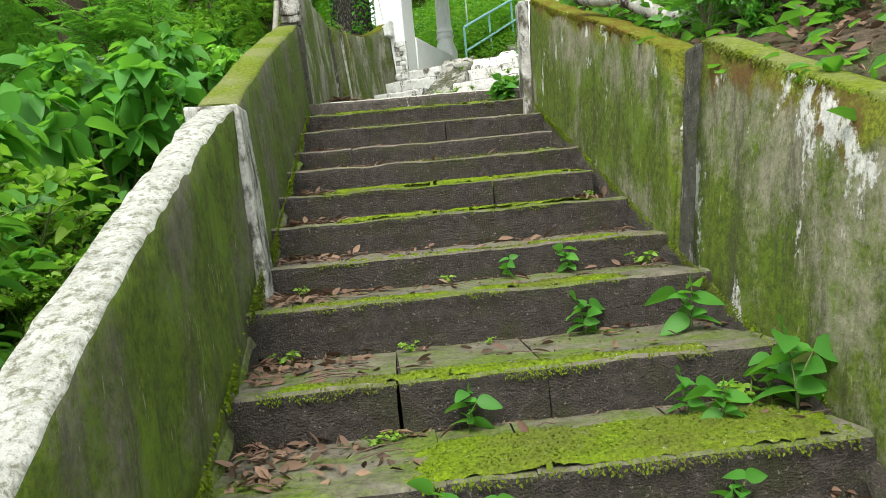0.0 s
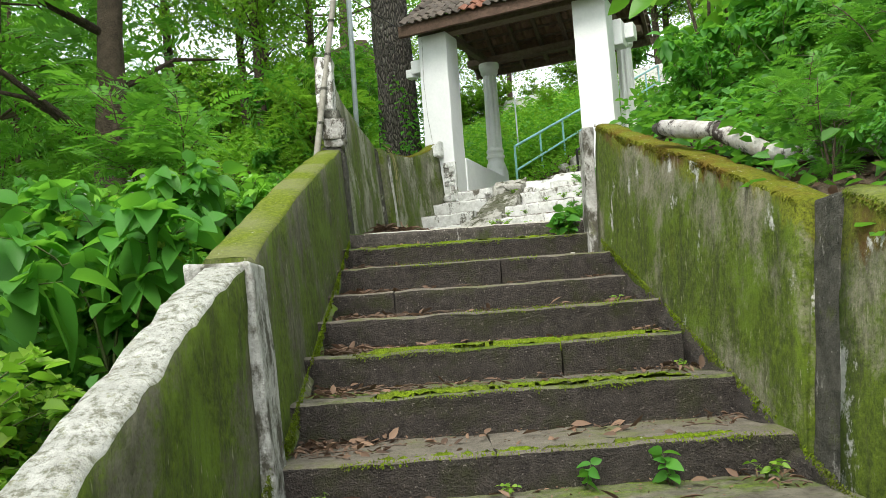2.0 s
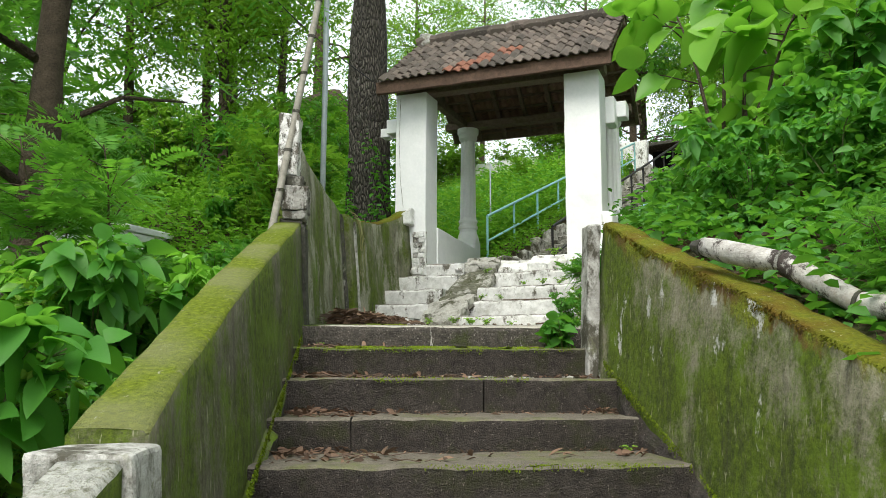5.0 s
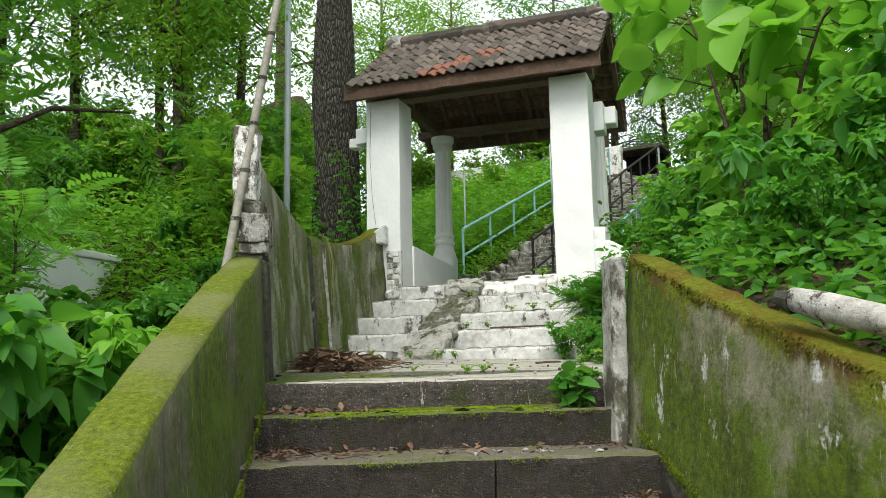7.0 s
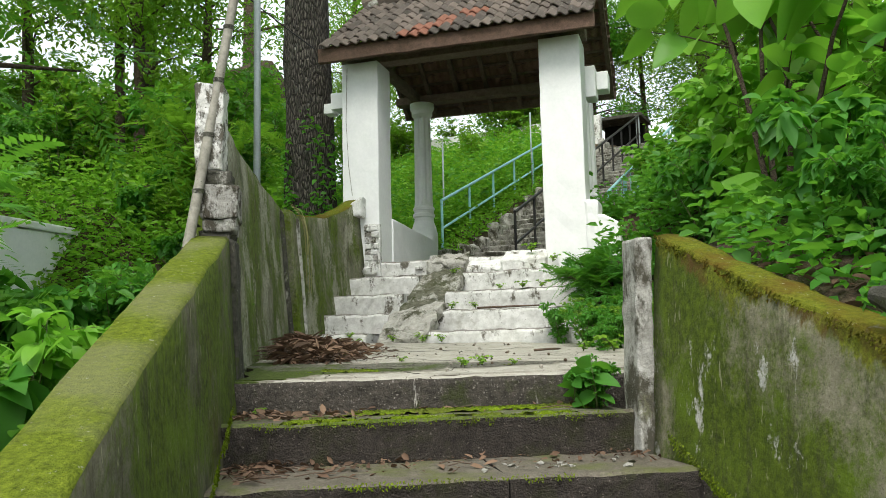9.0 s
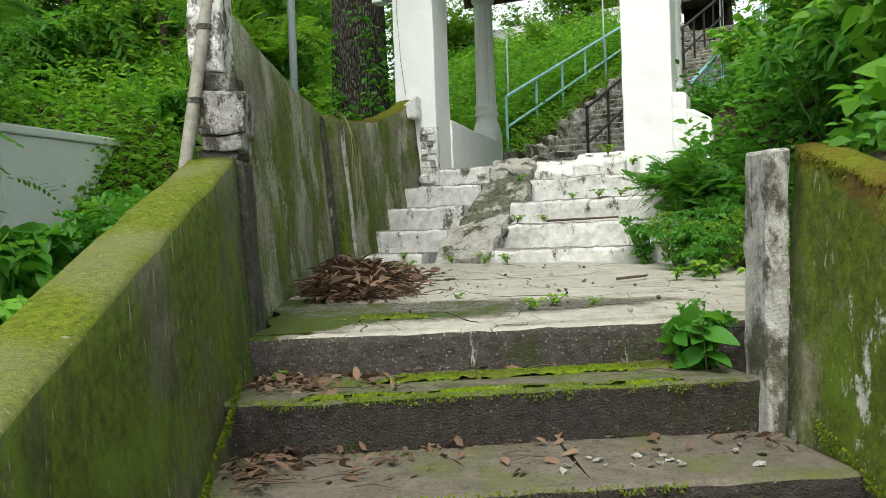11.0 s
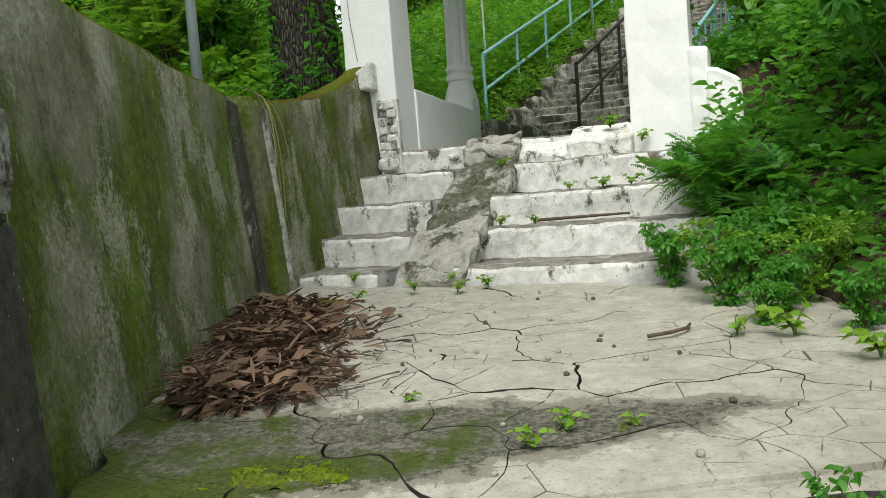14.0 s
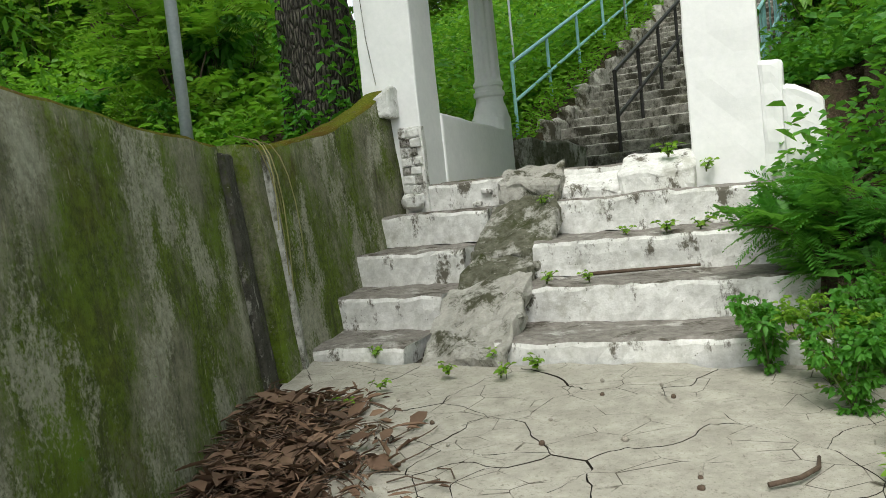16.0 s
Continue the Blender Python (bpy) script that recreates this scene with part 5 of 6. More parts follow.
# slope above the right wall
for k in range(96):
    y = rs2.uniform(2.0, 19.0)
    x = (2.7 + abs(rs2.gauss(0, 1)) * 2.2) if y < 8 else (3.2 + abs(rs2.gauss(0, 1)) * 2.4 + max(0, y - 12) * 0.42)
    if y < 5.2 and x < 3.6:
        continue
    if y > 9 and abs(x - (0.38 * (y - 4) - 0.1)) < 1.0:
        continue
    if math.dist((x, y), (3.3, 11.9)) < 0.95:
        continue
    sc = rs2.uniform(0.55, 1.05) * (0.75 if y < 9 and x < 3.4 else 1.0)
    plant_at(PROTO[rs2.choice((0, 2, 0, 6, 6, 3, 6, 2, 6))], x, y, sc)
for x, y, i, sc in ((1.9, 4.6, 4, 0.32), (2.0, 5.0, 4, 0.36), (2.05, 4.35, 0, 0.3), (2.3, 4.0, 0, 0.34), (2.6, 3.5, 3, 0.3), (2.5, 4.9, 4, 0.5), (2.15, 6.6, 0, 0.45), (2.3, 7.2, 3, 0.5), (2.0, 7.6, 0, 0.4), (2.6, 6.3, 0, 0.6), (2.7, 7.8, 1, 0.7), (3.1, 7.0, 3, 0.8)):
    plant_at(PROTO[i], x, y, sc)
for k in range(64):
    y = rs2.uniform(15.0, 23.0)
    x = rs2.uniform(-13.0, -1.2)
    if -7.5 < x < -2.2 and y < 17.5:
        continue
    plant_at(PROTO[rs2.choice((0, 1, 2, 4, 5))], x, y, rs2.uniform(1.0, 1.7))
for k in range(14):
    q = SO + SN * rs2.uniform(10.2, 13.5) + SD * (-0.8 - 9 * rs2.random())
    plant_at(PROTO[rs2.choice((0, 2, 2, 5))], q.x, q.y, rs2.uniform(1.0, 1.7))
for k in range(16):
    q = SO + SN * rs2.uniform(7.5, 13.0) + SD * (3.4 + 2.5 * rs2.random())
    plant_at(PROTO[rs2.choice((0, 2, 6, 6))], q.x, q.y, rs2.uniform(0.8, 1.3))
for k in range(10):
    q = SO + SN * rs2.uniform(2.5, 10.0) + SD * (-1.0 - 7 * rs2.random())
    plant_at(PROTO[rs2.choice((2, 2, 5))], q.x, q.y, rs2.uniform(0.35, 0.6))
for k in range(26):
    side_ = 1 if k % 2 else -1
    y = rs2.uniform(-5.0, 10.0)
    x = rs2.uniform(4.5, 11.0) if side_ > 0 else rs2.uniform(-10.0, -4.0)
    plant_at(PROTO[rs2.choice((0, 1, 2, 4, 6))], x, y, rs2.uniform(0.5, 1.0))
PROTO[0].matrix_basis = pose(-1.6, 3.2, land(-1.6, 3.2)) @ Matrix.Scale(0.7, 4)
PROTO[1].matrix_basis = pose(-2.4, 2.1, land(-2.4, 2.1)) @ Matrix.Scale(0.9, 4)
PROTO[2].matrix_basis = pose(-1.4, 5.2, land(-1.4, 5.2)) @ Matrix.Scale(0.7, 4)
PROTO[3].matrix_basis = pose(-1.5, 6.4, land(-1.5, 6.4)) @ Matrix.Scale(0.7, 4)
PROTO[4].matrix_basis = pose(-2.0, 7.6, land(-2.0, 7.6))
PROTO[6].matrix_basis = pose(3.6, 6.8, land(3.6, 6.8))
PROTO[5].matrix_basis = pose(-2.6, 5.0, land(-2.6, 5.0))

# broad leaves close behind the left wall, feathery ones before the house
for x, y, i, sc in ((-1.25, 5.7, 0, 0.6), (-1.5, 6.3, 3, 0.6), (-1.2, 6.7, 6, 0.5), (-1.7, 5.4, 0, 0.8), (-1.45, 7.1, 3, 0.6), (-1.9, 6.8, 6, 0.7), (-1.3, 3.4, 2, 0.6), (-1.6, 4.3, 2, 0.75),
                    (-1.2, 8.5, 4, 0.36), (-1.45, 9.0, 5, 0.3)):
    plant_at(PROTO[i], x, y, sc)

# large-leaved sapling over the right wall
sap = shrub("sapling", "sapling with very large bright green leaves beside the wall", "tree", "", 5, 3.0, 0.95, 0.36, 0.78, M_LEAF_BIG, 41, 1, 0.4, 0.028, 1, M_BARKB)
sap.matrix_basis = pose(3.15, 8.8, land(3.15, 8.8) - 0.05, 0, 0, 60)
plant_at(sap, 4.3, 9.4, 0.95)
plant_at(sap, 5.2, 12.4, 1.1)

# landing bushes
bush = feather_shrub("bush", "dense feathery dark green bush spilling over the white steps", "bush", "", 16, 0.95, 0.85, 0.30, 43, M_LEAF, 2, 13)
bush.matrix_basis = pose(2.78, 11.1, 2.75) @ Matrix.Scale(0.78, 4)
plant_at(bush, 2.9, 10.6, 0.62, 2.70)
plant_at(bush, 4.1, 11.6, 0.8, 3.2)
plant_at(bush, 3.45, 10.75, 0.85, 2.8)
for x, y, sc, z in ((2.05, 10.0, 0.42, 2.66), (2.2, 9.75, 0.36, 2.65), (2.0, 9.55, 0.26, 2.64), (2.35, 10.3, 0.45, 2.68), (2.7, 10.1, 0.5, 2.68), (2.85, 9.5, 0.45, 2.65), (3.0, 8.9, 0.5, 2.65), (2.75, 8.5, 0.4, 2.6), (2.15, 10.35, 0.5, 2.68), (2.4, 9.9, 0.5, 2.67), (2.0, 10.6, 0.4, 2.7), (2.55, 10.5, 0.55, 2.7), (2.3, 9.3, 0.3, 2.65), (2.6, 9.2, 0.4, 2.65)):
    plant_at(PROTO[2] if sc == 0.5 else PROTO[0], x, y, sc, z)

plant_at(PROTO[0], 1.30, 7.78, 0.30, 2.39)
plant_at(PROTO[0], 1.24, 7.86, 0.22, 2.39)
# ---- weeds on the steps ----
def weed_plant(label, stalks, height, leaf, pairs, material, seed):
    """A small weed: thin stalks with opposite leaves at each joint."""
    rs = np.random.default_rng(seed)
    ob = thing("weed", label, "weed", "weeds on the steps")
    bm = bmesh.new()
    P, D = [], []
    for k in range(stalks):
        az = rs.uniform(0, 2 * math.pi)
        lean_ = Vector((math.cos(az), math.sin(az), 0)) * height * (0.25 if stalks < 3 else 0.9)
        h = height * rs.uniform(0.7, 1.1)
        pts_ = [lean_ * t * t + Vector((0, 0, h * t)) for t in np.linspace(0, 1, 5)]
        tube(pts_, [0.0028, 0.0026, 0.0022, 0.0018, 0.001], 5, bm)
        for j in range(pairs):
            t = (j + 1) / pairs
            q = lean_ * t * t + Vector((0, 0, h * t))
            a0 = az + j * 1.57 + rs.normal(0, 0.3)
            for sg in (0, math.pi):
                P.append(q)
                D.append((math.cos(a0 + sg) * 2.2, math.sin(a0 + sg) * 2.2, 0.5))
    st = new("stem", mesh_of(bm, "stem", M_STEM, True))
    st.parent = ob
    V, F = oval_leaves(np.array(P), np.full(len(P), leaf), 0.62, np.array(D), 0.3, 0.2, rs)
    lf = new("foliage", raw_mesh("foliage", V, F, material))
    lf.parent = ob
    return ob


weed = weed_plant("small broad-leaved weed rooted in the joint of a step", 2, 0.13, 0.075, 3, M_LEAF, 51)
weed_b = weed_plant("low spreading green weed rooted in the joint of a step", 4, 0.045, 0.026, 3, M_LEAF_LIGHT, 52)
weed.matrix_basis = pose(0.29, 3.08, 0.735)
weed_b.matrix_basis = pose(-0.05, 3.02, 0.735)
for x, y, z, k, sc in ((0.87, 3.66, 0.925, 0, 1.15), (0.94, 4.18, 1.145, 0, 0.9), (0.63, 4.19, 1.145, 0, 0.7), (1.28, 3.5, 0.925, 0, 1.5), (1.05, 2.98, 0.735, 0, 1.0), (1.12, 2.85, 0.735, 0, 1.05), (1.40, 2.9, 0.735, 0, 1.9), (1.36, 3.02, 0.735, 0, 1.2), (0.17, 2.53, 0.55, 0, 1.35), (0.27, 2.5, 0.55, 0, 1.1),
                       (-0.42, 3.66, 0.925, 1, 1.3), (1.30, 4.16, 1.145, 1, 1.5), (0.12, 3.66, 0.925, 1, 1.0), (0.33, 4.19, 1.145, 1, 0.9), (1.0, 2.52, 0.55, 0, 1.0), (1.3, 3.04, 0.735, 1, 1.8), (1.2, 3.06, 0.735, 1, 1.4), (0.02, 3.05, 0.735, 1, 0.8), (-0.35, 4.19, 1.145, 1, 1.2), (0.45, 3.66, 0.925, 1, 0.7),
                       (1.28, 7.70, 2.40, 0, 1.6), (1.20, 7.82, 2.40, 0, 1.3), (1.30, 6.3, 1.84, 1, 0.8), (0.85, 8.52, 2.60, 1, 1.3), (0.72, 8.40, 2.60, 1, 1.2), (1.05, 8.5, 2.60, 1, 0.8), (0.4, 8.95, 2.62, 1, 0.8), (0.8, 10.95, 2.73, 1, 1.5), (0.55, 11.1, 2.74, 1, 1.4), (1.0, 11.05, 2.73, 1, 1.6),
                       (1.32, 5.1, 1.49, 1, 0.9), (-0.45, 7.9, 2.40, 1, 0.9), (1.9, 8.3, 2.6, 1, 1.8), (2.1, 8.9, 2.63, 1, 2.2), (2.0, 9.3, 2.65, 1, 2.5), (1.8, 9.4, 2.65, 1, 1.6), (0.2, 11.0, 2.73, 1, 1.1), (-0.2, 9.4, 2.65, 1, 1.0), (0.05, 10.75, 2.72, 1, 1.2)):
    plant_at((weed, weed_b)[k], x, y, sc, z)
for u, v, z, sc in ((1.35, -1.45, 3.06, 1.6), (1.6, -1.42, 3.06, 1.4), (2.0, -0.94, 3.28, 1.6), (1.75, -0.93, 3.28, 1.2), (2.2, -0.92, 3.28, 1.7), (1.1, -0.5, 3.5, 1.5), (1.95, -0.1, 3.75, 2.2), (2.2, -0.12, 3.62, 2.0), (0.5, -2.1, 2.78, 1.3), (1.2, -2.12, 2.76, 1.4)):
    q = G(u, v, z)
    plant_at(weed_b, q.x, q.y, sc, z)


# ---- moss, litter and stones ----
def moss_sheet(label, x0, x1, y0, y1, zf, keep, seed, material=M_MOSS, cell=0.011):
    """Moss cushions: a skin that swells out of the stone where the damp lets it, with small blades on top."""
    jit = np.random.default_rng(seed)
    k, m_ = int((x1 - x0) / cell), int((y1 - y0) / cell)
    vs, ok = [], np.zeros((k + 1, m_ + 1), bool)
    blades = []
    for i in range(k + 1):
        for j in range(m_ + 1):
            x, y = x0 + cell * i, y0 + cell * j
            f = noise.noise(Vector((x * 1.4, y * 3.5, seed))) + 0.55 * noise.noise(Vector((x * 7, y * 9, seed + 1))) + 0.55 * noise.noise(Vector((x * 26, y * 30, seed + 2)))
            f -= keep - 0.22 + 0.7 * (y - y0) / (y1 - y0) + 1.3 * max(0, 1 - min(x - x0, x1 - x) / 0.18)
            f -= 2.2 * max(0, 1 - (y1 - y) / 0.09) + 2.0 * max(0, 1 - (y - y0) / 0.022)
            z = zf(x, y) + min(0.013, -0.004 + 0.030 * f) - 0.14 * max(0.0, -0.2 - f) + 0.004 * noise.noise(Vector((x * 60, y * 60, seed)))
            ok[i, j] = f > -0.6
            vs.append((x + jit.uniform(-0.004, 0.004), y + jit.uniform(-0.004, 0.004), z))
            if f > -0.05 and jit.random() < 0.55:
                blades.append((x + jit.uniform(-0.006, 0.006), y + jit.uniform(-0.006, 0.006), z - 0.001))
    idx = np.arange(len(vs)).reshape(k + 1, m_ + 1)
    keep_ = ok[:-1, :-1] & ok[1:, :-1] & ok[1:, 1:] & ok[:-1, 1:]
    fs = np.stack([idx[:-1, :-1], idx[1:, :-1], idx[1:, 1:], idx[:-1, 1:]], -1)[keep_]
    if len(fs):
        tagged(new("moss", raw_mesh("moss", np.array(vs), fs, material)), label, "moss", kind="stuff")
    if len(blades) > 20:
        V, F = leaves(np.array(blades), np.full(len(blades), 0.012), 0.5, None, 0.2, 0.9, jit)
        tagged(new("moss_tufts", raw_mesh("moss_tufts", V, F, material)), label, "moss", kind="stuff")


THICK = {9: (0.05, 1.45, 0.44, -0.75), 10: (-0.5, 1.3, 0.20, -0.6), 11: (-0.5, 1.2, 0.20, -0.5), 12: (-0.4, 1.4, 0.12, -0.3), 13: (-0.3, 1.4, 0.2, -0.25), 14: (-0.35, 1.35, 0.18, -0.45), 15: (-0.5, 1.4, 0.1, -0.05), 17: (-0.5, 1.3, 0.1, 0.0), 16: (-0.5, 1.4, 0.1, 0.15), 18: (-0.45, 1.3, 0.14, -0.2), 8: (-0.4, 1.4, 0.3, -0.3)}
for i, (a, b, d, kp) in THICK.items():
    moss_sheet("bright green moss along the edge of a concrete step", a, b, STEP_Y[i] + 0.014, STEP_Y[i] + d, lambda x, y, i=i: STEP_Z[i] + (0.006 if i in (8, 9, 13, 14) else -0.002), kp - (0.25 if i in (8, 9, 13, 14) else 0.15 if i in (10, 11, 12) else 0.0), i)
moss_sheet("bright green moss at the foot of the landing riser", -0.05, 1.36, STEP_Y[18] + 0.30, STEP_Y[18] + 0.49, lambda x, y: STEP_Z[18] - 0.004, -0.65, 25)
moss_sheet("green moss on the bare concrete of the landing", -0.45, 0.35, 8.3, 8.95, lambda x, y: landing_z(x, y) - 0.006, 0.1, 30)
moss_sheet("green moss on the bare concrete of the landing", 0.6, 1.2, 8.45, 8.75, lambda x, y: landing_z(x, y) - 0.006, 0.3, 31)


def litter(label, pts_, size, material=M_DRY, name="leaf_litter", flat=-0.02, wide=0.42, curl=0.05):
    V, F = leaves(np.array(pts_), np.full(len(pts_), size), wide, None, curl, flat, np.random.default_rng(len(pts_)))
    tagged(new(name, raw_mesh(name, V, F, material)), label, "leaf litter", kind="stuff")


pile = []
while len(pile) < 1700:
    t = rng.random()
    x = -0.42 + 0.08 * t + abs(rng.normal(0, 0.26))
    y = 9.0 + 1.9 * rng.random()
    if x < 0.46 - 0.3 * abs(y - 10.0):
        hgt = max(0, 0.11 * (1 - (x + 0.4) / 0.8))
        pile.append((x, y, landing_z(x, y) + 0.01 + hgt * rng.random()))
litter("heap of brown fallen leaves against the retaining wall", pile[::3], 0.12, wide=0.44, curl=0.12, flat=0.0)
litter("heap of brown fallen leaves against the retaining wall", [(x - 0.02, y + 0.03, z + 0.01) for x, y, z in pile[::2]], 0.13, wide=0.11, curl=0.15, flat=0.03)
litter("heap of brown fallen leaves against the retaining wall", [(x + 0.03, y - 0.02, z + 0.015) for x, y, z in pile[::2]], 0.055, wide=0.3, curl=0.3, flat=0.05)
scatter = []
for k in range(1000):
    i = int(rng.integers(8, 19))
    x = -0.5 + abs(rng.normal(0, 0.28)) if rng.random() < 0.7 else rng.uniform(-0.5, 1.4)
    d = STEP_Y[i + 1] - STEP_Y[i]
    scatter.append((x, STEP_Y[i] + d * (1 - 0.75 * rng.random() ** 1.6), STEP_Z[i] + 0.008))
litter("brown fallen leaves lying in the corners of the steps", scatter, 0.075)
corner = []
for k in range(900):
    i = int(rng.integers(8, 19))
    d = STEP_Y[i + 1] - STEP_Y[i]
    x = -0.53 + abs(rng.normal(0, 0.13)) if rng.random() < 0.7 else 1.40 - abs(rng.normal(0, 0.10))
    corner.append((x, STEP_Y[i] + d * (1 - 0.5 * rng.random() ** 1.4), STEP_Z[i] + 0.006 + 0.02 * rng.random()))
litter("dry leaves and husks gathered in the step corners", corner, 0.05, wide=0.3, curl=0.3)
bits = [(rng.uniform(-0.55, 1.42), 0, 0) for k in range(2600)]
bits = [(x, STEP_Y[i] + (STEP_Y[i + 1] - STEP_Y[i]) * (1 - 0.6 * rng.random() ** 2), STEP_Z[i] + 0.004) for (x, _, _), i in zip(bits, rng.integers(7, 19, len(bits)))]
litter("small bits of dry litter and grit on the steps", bits, 0.018)
soil = []
for k in range(2600):
    x, y = rng.uniform(1.75, 4.2), rng.uniform(1.0, 7.0)
    soil.append((x, y, land(x, y) + 0.01))
litter("dry leaves covering the soil above the wall", soil, 0.085)
twig = bmesh.new()
for k in range(900):
    x, y = -0.4 + abs(rng.normal(0, 0.25)), rng.uniform(9.0, 10.8)
    a = rng.uniform(0, math.pi)
    L = rng.uniform(0.05, 0.22)
    z = landing_z(x, y) + rng.uniform(0.02, 0.09) * max(0.2, 1 - (x + 0.4) / 0.7)
    tube([(x, y, z), (x + L * 0.5 * math.cos(a), y + L * 0.5 * math.sin(a), z + 0.012), (x + L * math.cos(a + 0.3), y + L * math.sin(a + 0.3), z)], 0.003, 4, twig)
for k in range(130):
    i = int(rng.integers(8, 19))
    x, y = rng.uniform(-0.5, 1.35) if k % 3 == 0 else -0.5 + abs(rng.normal(0, 0.3)), STEP_Y[i] + rng.uniform(0.1, 0.45)
    a, L = rng.uniform(-0.5, 0.5), rng.uniform(0.05, 0.2)
    tube([(x, y, STEP_Z[i] + 0.008), (x + L * 0.5 * math.cos(a), y + L * 0.4 * math.sin(a), STEP_Z[i] + 0.018), (x + L * math.cos(a), y + L * math.sin(a), STEP_Z[i] + 0.008)], 0.0025, 4, twig)
tagged(part("twigs", twig, M_TWIG), "thin dry twigs lying on the steps and landing", "twigs", kind="stuff")
stick = tube([(1.44, 9.46, 2.665), (1.55, 9.47, 2.672), (1.64, 9.53, 2.672), (1.69, 9.62, 2.67)], [0.009, 0.0085, 0.008, 0.006], 8)
tagged(part("stick", stick, M_TWIG, smooth=True), "curved brown stick lying on the landing", "stick")
for k in range(34):
    x, y = rng.uniform(0.1, 1.5), rng.uniform(8.2, 10.9)
    bm = bmesh.new()
    bmesh.ops.create_icosphere(bm, subdivisions=2, radius=float(rng.uniform(0.007, 0.014)))
    rumple(bm, 0.004, 40, k)
    ob = part("seed_pod" if k % 2 else "pebble", bm, M_TWIG if k % 2 else M_STONE, smooth=True)
    ob.matrix_world = pose(x, y, landing_z(x, y) + 0.008)
    tagged(ob, "small round brown seed pod on the landing" if k % 2 else "small pale pebble on the landing", "pod" if k % 2 else "pebble", "small things on the landing")

for k in range(16):
    x, y = float(rng.uniform(0.55, 1.3)), STEP_Y[17] + float(rng.uniform(0.12, 0.42))
    r_ = float(rng.uniform(0.010, 0.026))
    bm = bmesh.new()
    bmesh.ops.create_icosphere(bm, subdivisions=1, radius=r_)
    for v in bm.verts:
        v.co.z *= 0.35
        v.co.y *= 0.6
    rumple(bm, 0.012, 60, k)
    ob = part("lime_scrap", bm, M_RAMP)
    ob.matrix_world = pose(x, y, STEP_Z[17] + 0.002, 0, 0, 37 * k)
    tagged(ob, "small white scrap of fallen limewash on the step", "scrap", "fallen limewash scraps")
q0, q1, q2 = G(1.55, -1.18, 3.075), G(1.85, -1.14, 3.08), G(2.2, -1.10, 3.085)
tagged(part("stick", tube([q0, q1, q2], [0.012, 0.011, 0.008], 8), M_TWIG, smooth=True), "thin brown stick lying on a whitewashed step", "stick")

# ---- herb cover of the hill ----
def herbs(label, count, gen, size, material, tall=0.14, anywhere=False):
    P = []
    while len(P) < count:
        q = gen()
        if q and (anywhere or not inside(*q)):
            P.append((q[0], q[1], land(*q) + abs(rng.normal(0, tall))))
    V, F = leaves(np.array(P), np.full(len(P), size), 0.5, None, 0.3, 0.5)
    tagged(new("undergrowth", raw_mesh("undergrowth", V, F, material)), label, "undergrowth", kind="stuff")


def hill_left():
    a, l = 13 * rng.random() ** 1.3 - 2.5, -0.45 - 7 * rng.random() ** 1.4
    q = SO + SN * a + SD * l
    return (q.x, q.y)


def hill_right():
    a, l = rng.uniform(-5, 10), 2.75 + 5 * rng.random() ** 1.3
    q = SO + SN * a + SD * l
    return (q.x, q.y)


herbs("bright green herbs and grass covering the hill", 42000, hill_left, 0.13, M_HERB, 0.28)
herbs("green herbs covering the slope right of the gate", 16000, hill_right, 0.12, M_LEAF, 0.25)
herbs("dark leafy plants among the hill herbs", 9000, hill_left, 0.15, M_LEAF, 0.35)
herbs("green undergrowth behind the retaining wall", 15000, lambda: (rng.uniform(-4.5, -0.75), rng.uniform(10.5, 16.5)), 0.09, M_HERB)
herbs("bright green herbs on the hillside behind the retaining wall", 30000, lambda: (rng.uniform(-10.0, 0.4), rng.uniform(14.5, 25.0)), 0.14, M_HERB, 0.30)
herbs("low green plants on the left bank", 14000, lambda: (rng.uniform(-7, -0.85), rng.uniform(0, 11)), 0.10, M_LEAF_DARK)
herbs("low green plants above the right wall", 9000, lambda: (rng.uniform(2.2, 7), rng.uniform(5.4, 12)), 0.09, M_LEAF)
herbs("leafy weeds along the top of the right wall", 7000, lambda: (1.75 + 2.6 * rng.random(), rng.uniform(4.6, 8.2)), 0.085, M_LEAF, 0.12)
herbs("green herbs on the soil beside the gate buttress", 6000, lambda: (rng.uniform(2.9, 6.0), rng.uniform(11.0, 16.0)), 0.10, M_LEAF)
def stair_edge():
    q = SO + SN * rng.uniform(-1.5, 9) + SD * rng.uniform(-0.75, -0.06)
    return (q.x, q.y)


def gate_side():
    q = G(rng.uniform(2.62, 3.8), rng.uniform(-1.2, 5.5))
    return (q.x, q.y)


